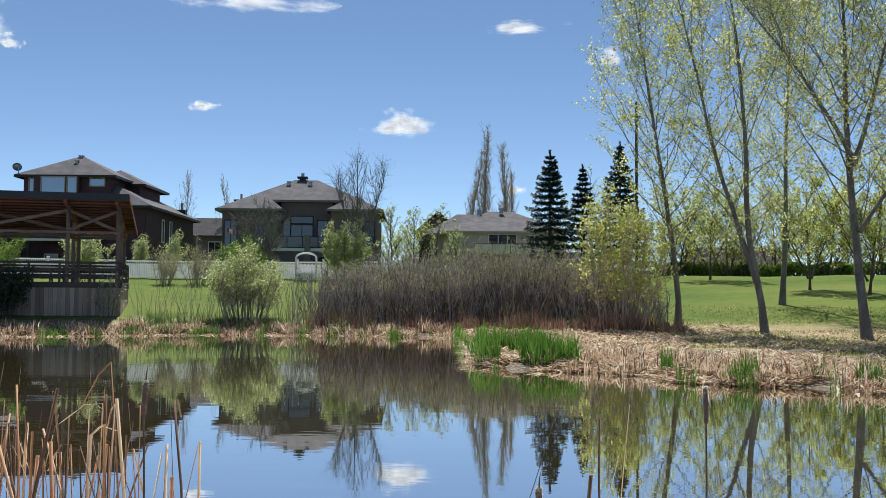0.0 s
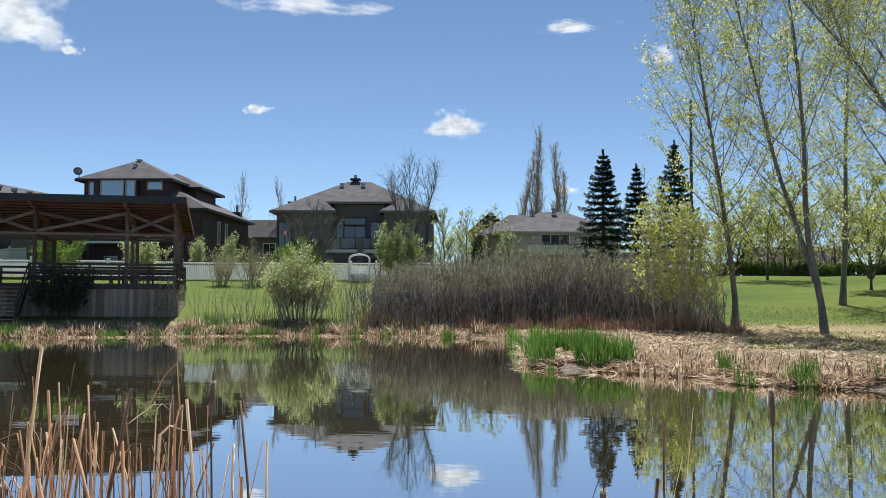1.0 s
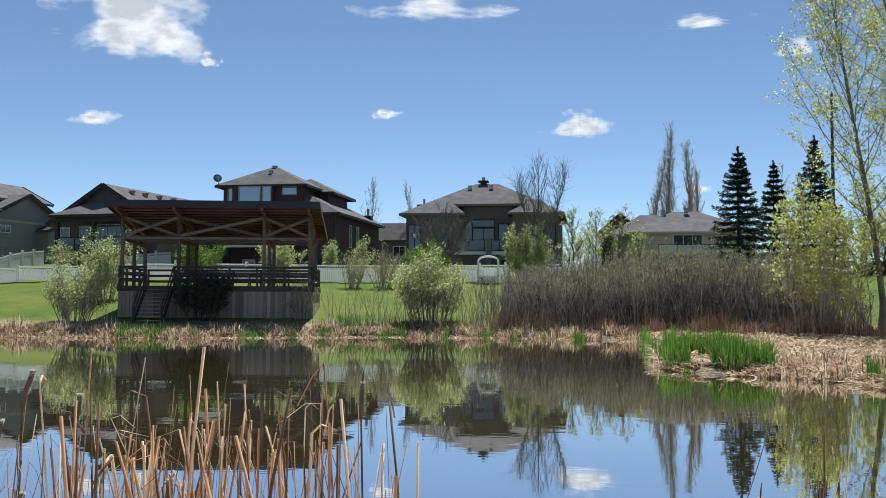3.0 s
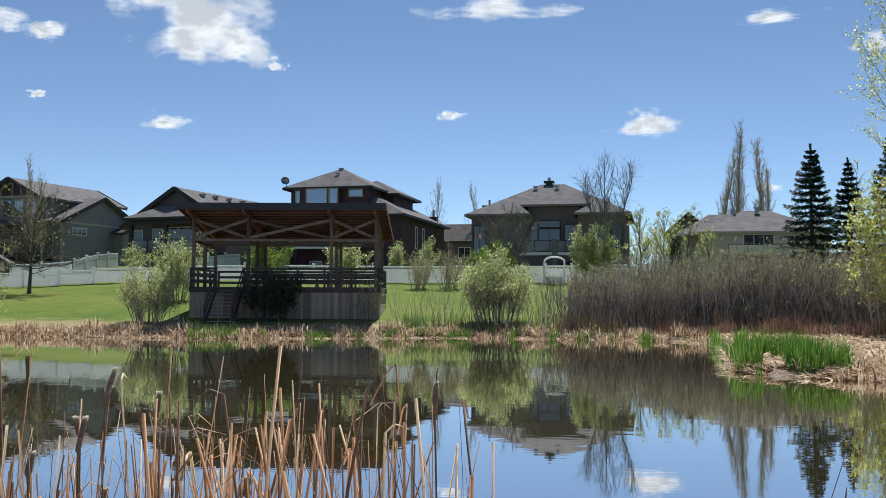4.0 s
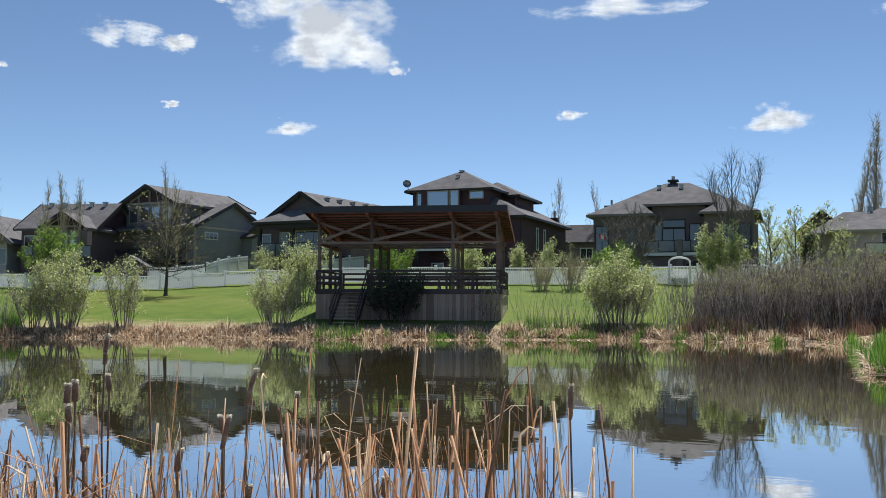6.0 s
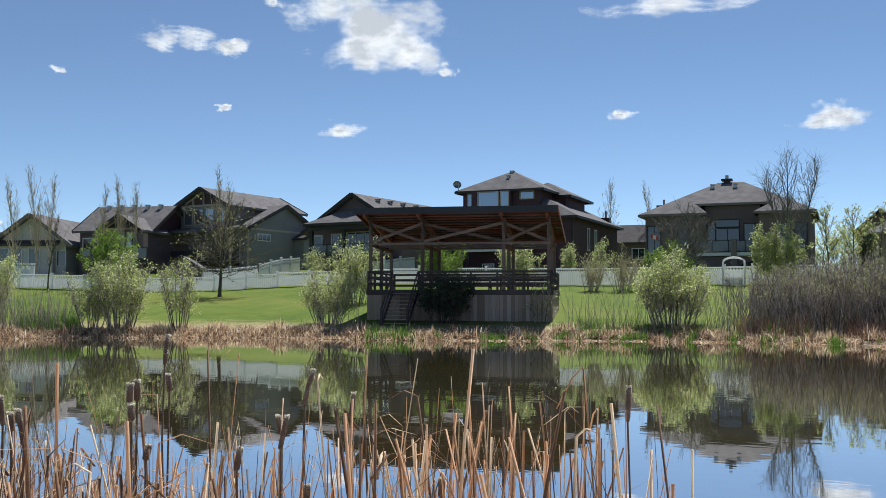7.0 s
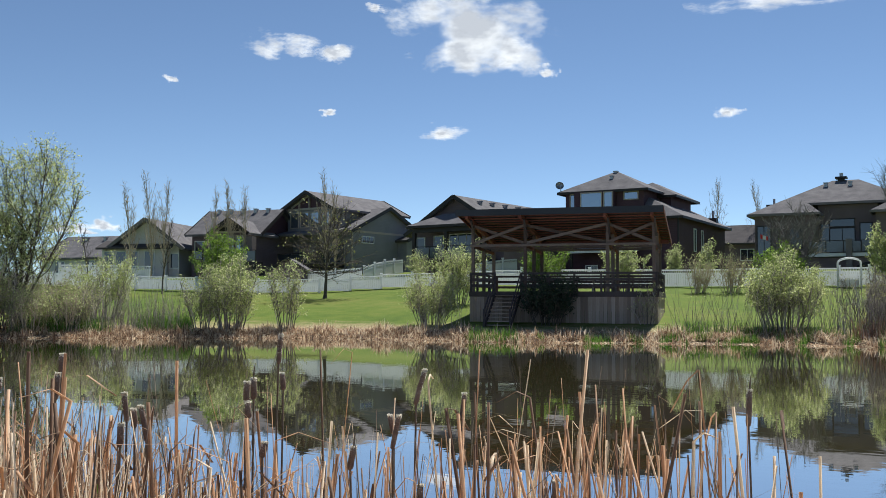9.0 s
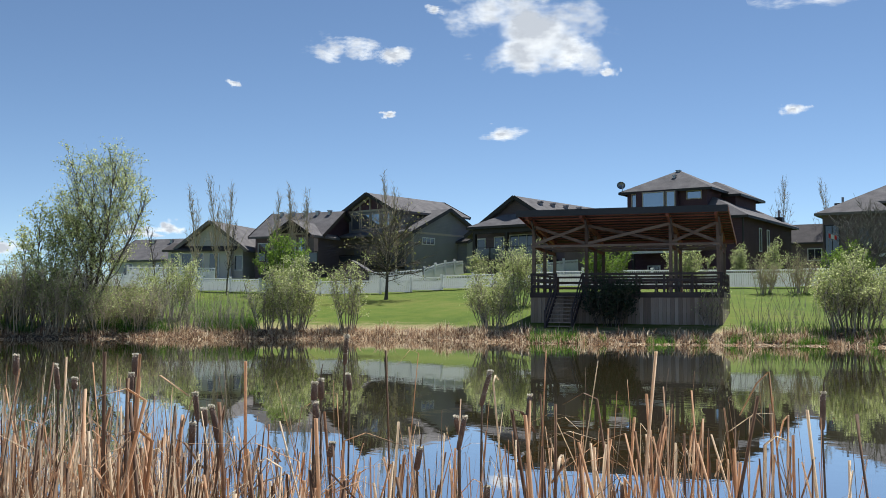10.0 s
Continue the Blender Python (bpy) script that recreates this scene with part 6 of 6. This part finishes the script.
# bearing, distance, height of the top, length of the head
CATTAILS = [
    (42.27, 4.67, 1.60, 0.131), (53.79, 4.31, 1.54, 0.090), (54.09, 4.11, 1.48, 0.098), (44.58, 3.88, 1.45, 0.075), (44.20, 3.93, 1.46, 0.075),
    (44.57, 3.86, 1.38, 0.059), (34.63, 4.04, 1.48, 0.138), (32.17, 4.33, 1.36, 0.107), (16.83, 3.86, 1.43, 0.135), (50.83, 4.10, 1.40, 0.105),
    (50.28, 4.20, 1.33, 0.071), (50.10, 3.90, 1.37, 0.129), (51.13, 3.80, 1.32, 0.075), (36.56, 4.05, 1.30, 0.071), (36.14, 3.95, 1.31, 0.128),
    (43.64, 3.78, 1.24, 0.051), (38.81, 3.76, 1.22, 0.080), (57.68, 4.42, 1.50, 0.096), (56.64, 4.62, 1.43, 0.042), (59.45, 4.63, 1.53, 0.080),
    (54.59, 3.81, 1.18, 0.047), (35.20, 3.64, 1.10, 0.055), (27.66, 3.61, 1.12, 0.066), (-14.98, 4.30, 1.38, 0.152), (-5.62, 3.60, 1.06, 0.069),
    (42.22, 4.62, 1.43, 0.071)]


def cattail(i, az, d, top, ln):
    rs = np.random.RandomState(700 + i)
    p = polar(az, d, top)
    t = thing("cattail", "brown cattail head with pale fluff on a dry stalk" if i % 3 else "dark brown cattail head split open at the top", "cattail", Matrix.Translation(p), "cattails in the reed bed")
    lean = Vector((rs.normal() * 0.12, rs.normal() * 0.08, 0))
    down = Vector((lean.x, lean.y, 0)) + Vector((0, 0, -1))
    r = 0.0102 if ln > 0.09 else 0.0118
    prof = ((0.0, 0.35), (0.04, 0.8), (0.12, 1.0), (0.5, 1.04), (0.85, 1.0), (0.96, 0.8), (1.0, 0.35))
    me = fill_mesh("head", [rounded([np.array(down * (ln * a)) + rs.normal(size=3) * 0.0008 for a, _ in prof], [r * b * rs.uniform(0.93, 1.07) for _, b in prof], 12)])
    me.shade_smooth()
    link_mesh("head", me, CAT_HEAD, t)
    n = 70 if i % 3 else 200
    a, z = rs.uniform(0, math.tau, n), rs.uniform(0, 1, n) ** 3.2 * (0.3 if i % 3 else 0.7) * ln
    c = np.stack([np.cos(a) * r * 0.8, np.sin(a) * r * 0.8, 0.004 - z], 1) + np.array([[lean.x, lean.y, 0]]) * z[:, None]
    c = c[(np.cos(a * 1.0 + i) > -0.1) | (z < 0.2 * ln)]
    tagged(link_mesh("fluff", fill_mesh("fluff", [leaf_quads(c, 0.007, rs, 1.8)]), CAT_FLUFF, t), kind="stuff")
    sp = [np.array(down * (ln * 0.9)) + np.array((rs.normal() * 0.004 * k, rs.normal() * 0.004 * k, -(top + 0.25 - ln) * k / 5)) for k in range(6)]
    link_mesh("stalk", fill_mesh("stalk", [rounded(sp, [0.0042, 0.0045, 0.005, 0.0055, 0.006, 0.007], 6)]), CAT_STALK, t)
    if i % 4 == 0:
        link_mesh("spike", fill_mesh("spike", [rounded([(0, 0, -0.004), (0.002, 0, 0.03), (0.006, 0.002, 0.06)], [0.0035, 0.003, 0.001], 5)]), CAT_STALK, t)


for i, row in enumerate(CATTAILS):
    cattail(i, *row)


# ---- far small things ----
def utility_pole():
    p = on_ground(-11.24, 92, 0.3)
    t = thing("utility_pole", "tall weathered grey utility pole beyond the trees", "pole", Matrix.Translation(p))
    h = 1.75 + 92 * math.tan(radians(11.3)) - p.z
    link_mesh("pole", fill_mesh("pole", [rounded([(0, 0, 0), (0, 0, h / 2), (0, 0, h)], [0.17, 0.15, 0.12], 8)]), BARK_DARK, t)
    part("crossarm", box(-0.5, 0.5, -0.06, 0.06, h - 1.4, h - 1.25), BARK_DARK, t)
    part("insulator", box(-0.06, 0.06, -0.05, 0.05, h, h + 0.2), METAL, t)


utility_pole()


def flag():
    p = polar(12.55, 89.4)
    t = thing("flag", "red and white flag hanging by the house wall", "flag", pose(p.x, p.y, 7.6, 0, 0, 10) @ Matrix.Scale(0.6, 4))
    for k, (x0, x1, m) in enumerate(((0.06, 0.36, 0), (0.36, 0.84, 1), (0.84, 1.14, 0))):
        v = [(x, 0.05 * math.sin(x * 5), -0.35 * x + z) for x in (x0, (x0 + x1) / 2, x1) for z in (0, 0.62)]
        raw("red_band" if m == 0 else "white_field", v + [(a, b + 0.01, c) for a, b, c in v], [(0, 2, 3, 1), (2, 4, 5, 3), (7, 9, 8, 6), (9, 11, 10, 8)], FLAG_RED if m == 0 else WHITE_TRIM, t)
    part("staff", tube(bmesh.new(), [(0, 0, -6.4), (0, 0, 0.9)], [0.05, 0.03]), METAL, t)


FLAG_RED = material("red_cloth", [(0.45, 0.03, 0.03), (0.55, 0.05, 0.045)], 0.8, 3, 30, 0.1, 0.005, translucent=0.3)
flag()


def garden_shed():
    p = on_ground(39.6, 80.5)
    t = thing("garden_shed", "small grey shed with a shingle gable roof behind the fence", "shed", pose(p.x, p.y, p.z, 0, 0, 25))
    walls(t, -1.3, 1.3, 0, 2.2, -0.2, 1.7, GREY_SIDING)
    gable_roof(t, -1.3, 1.3, 0, 2.2, 1.7, 2.5, SHINGLE, GREY_SIDING, over=0.2, along=1, thick=0.1)


garden_shed()


def hedge():
    rs = np.random.RandomState(55)
    for k, (az, w) in enumerate(((-15, 9), (-19.5, 10), (-24, 10), (-28.5, 9))):
        p = on_ground(az, 93)
        t = thing("hedge", "dark green hedge along the far edge of the lawn", "hedge", pose(p.x, p.y, p.z, 0, 0, az), "far hedge")
        c = np.stack([rs.uniform(-w / 2, w / 2, 4500), rs.uniform(-0.8, 0.8, 4500), rs.uniform(0, 1, 4500) ** 0.7 * 2.2], 1)
        c[:, 2] *= 0.55 + 0.06 * np.sin(c[:, 0] * 2 + k)
        tagged(link_mesh("foliage", fill_mesh("foliage", [leaf_quads(c, 0.16, rs)]), LEAF_GREEN, t), kind="stuff")
        q = c[::20].copy()
        q0 = q.copy()
        q0[:, 2] = -0.1
        tagged(link_mesh("stem_clump", fill_mesh("stem_clump", [sticks(q0, q, 0.02, 0.01)]), BARK_DARK, t), kind="stuff")


hedge()


def sapling(az, d, h, seed):
    return shrub(seed, az, d, h, 1.5, "small conical green sapling near the brown house", 4, LEAF_FRESH, 7, 0.1, 0.09, lean=0.25, name="sapling")


sapling(15.3, 78, 3.4, 401)
sapling(17.4, 78, 3.2, 402)
sapling(32.2, 79, 3.0, 403)


# ---- clouds ----
def cloud_material():
    m = bpy.data.materials.new("self_lit_cloud")
    m.use_nodes = True
    nt = m.node_tree
    nt.nodes.clear()
    N, L = nt.nodes.new, nt.links.new
    # emission stands in for sunlight on the clouds; the sun lamp doesn't light them
    out, mix, tr, em = N("ShaderNodeOutputMaterial"), N("ShaderNodeMixShader"), N("ShaderNodeBsdfTransparent"), N("ShaderNodeEmission")
    tc, geo = N("ShaderNodeTexCoord"), N("ShaderNodeNewGeometry")
    sep, com, ln = N("ShaderNodeSeparateXYZ"), N("ShaderNodeCombineXYZ"), N("ShaderNodeVectorMath")
    L(tc.outputs["Object"], sep.inputs[0])
    L(sep.outputs["X"], com.inputs["X"]), L(sep.outputs["Z"], com.inputs["Z"])
    ln.operation = "LENGTH"
    L(com.outputs[0], ln.inputs[0])
    n1, n2 = N("ShaderNodeTexNoise"), N("ShaderNodeTexNoise")
    info, sh = N("ShaderNodeObjectInfo"), N("ShaderNodeVectorMath")
    sh.operation = "MULTIPLY_ADD"
    L(info.outputs["Location"], sh.inputs[0])
    sh.inputs[1].default_value = (0.013, 0.013, 0.013)
    L(com.outputs[0], sh.inputs[2])
    for n, s, dt in ((n1, 1.6, 8), (n2, 2.6, 6)):
        n.inputs["Scale"].default_value, n.inputs["Detail"].default_value, n.inputs["Roughness"].default_value = s, dt, 0.55
        L(sh.outputs[0], n.inputs["Vector"])
    a = N("ShaderNodeMath")
    a.operation = "MULTIPLY_ADD"
    L(n1.outputs["Fac"], a.inputs[0])
    a.inputs[1].default_value, a.inputs[2].default_value = 2.7, -0.68
    # flat base: below the middle the cloud thins out faster
    low, lowk = N("ShaderNodeMapRange"), N("ShaderNodeMath")
    low.inputs["From Min"].default_value, low.inputs["From Max"].default_value = -0.2, -0.75
    L(sep.outputs["Z"], low.inputs["Value"])
    lowk.operation = "MULTIPLY_ADD"
    L(low.outputs[0], lowk.inputs[0])
    lowk.inputs[1].default_value = 0.5
    L(ln.outputs["Value"], lowk.inputs[2])
    b = N("ShaderNodeMath")
    b.operation = "SUBTRACT"
    L(a.outputs[0], b.inputs[0]), L(lowk.outputs[0], b.inputs[1])
    r = N("ShaderNodeMapRange")
    r.interpolation_type = "SMOOTHSTEP"
    r.inputs["From Min"].default_value, r.inputs["From Max"].default_value = 0.0, 0.75
    L(b.outputs[0], r.inputs["Value"])
    # painted shading: thick parts glow greyer from below, thin edges and tops white
    thick = N("ShaderNodeMath")
    thick.operation = "MULTIPLY_ADD"
    L(b.outputs[0], thick.inputs[0])
    thick.inputs[1].default_value = -0.5
    L(n2.outputs["Fac"], thick.inputs[2])
    col = N("ShaderNodeValToRGB")
    e = col.color_ramp.elements
    e[0].position, e[0].color = 0.12, (0.46, 0.48, 0.54, 1)
    e[1].position, e[1].color = 0.42, (0.84, 0.85, 0.89, 1)
    L(thick.outputs[0], col.inputs[0])
    L(col.outputs[0], em.inputs["Color"])
    L(r.outputs[0], mix.inputs[0])
    L(tr.outputs[0], mix.inputs[1]), L(em.outputs[0], mix.inputs[2])
    L(mix.outputs[0], out.inputs["Surface"])
    return m


CLOUD = cloud_material()
# bearing, height and half sizes in degrees
CLOUDS = [(24.29, 13.5, 0.8, 0.45), (40.14, 14.67, 2.4, 1.1), (37.03, 14.39, 1.5, 0.85), (46.22, 12.63, 0.55, 0.32), (37.27, 11.08, 0.7, 0.28),
          (30.37, 9.92, 1.8, 0.65), (34.5, 17.0, 1.0, 0.4), (14.18, 10.8, 1.05, 0.42), (11.27, 17.0, 4.2, 1.3), (2.5, 10.0, 2.1, 1.0), (-4.75, 15.58, 2.6, 0.65),
          (-9.94, 13.77, 1.6, 0.7), (49.73, 4.34, 1.1, 0.6), (51.2, 4.02, 1.9, 0.35), (-4.01, 6.32, 1.2, 0.5), (58.4, 2.96, 1.5, 0.8)]


def cloud_body(name, az, el, hw, hh, parent=None):
    D = 2200.0
    p = polar(az, D, 1.75 + D * math.tan(radians(el)))
    v, f = rounded([(0, 0, -math.cos(t)) for t in np.linspace(0.02, math.pi - 0.02, 15)], [math.sin(t) for t in np.linspace(0.02, math.pi - 0.02, 15)], 24)
    me = fill_mesh(name, [(v, f)])
    me.shade_smooth()
    ob = link_mesh(name, me, CLOUD, parent)
    k = D / math.cos(radians(el)) * math.tan(radians(1))
    ob.matrix_world = pose(*p, 0, 0, az) @ Matrix.Diagonal((hw * k * 1.2, hh * k * 0.5, hh * k * 1.2, 1))
    return ob


def cloud(az, el, hw, hh):
    tagged(cloud_body("cloud", az, el, hw, hh), "small white fair-weather cumulus cloud in the blue sky", "cloud", "clouds")


big = thing("cloud", "large white cumulus cloud with grey shaded folds", "cloud", Matrix.Identity(4), "clouds")
for row in ((31.2, 17.2, 3.6, 1.9), (28.2, 15.9, 4.4, 2.4), (26.4, 14.4, 3.4, 1.9), (29.4, 14.4, 3.0, 1.6)):
    cloud_body("lobe", *row, parent=big)
for row in CLOUDS:
    cloud(*row)
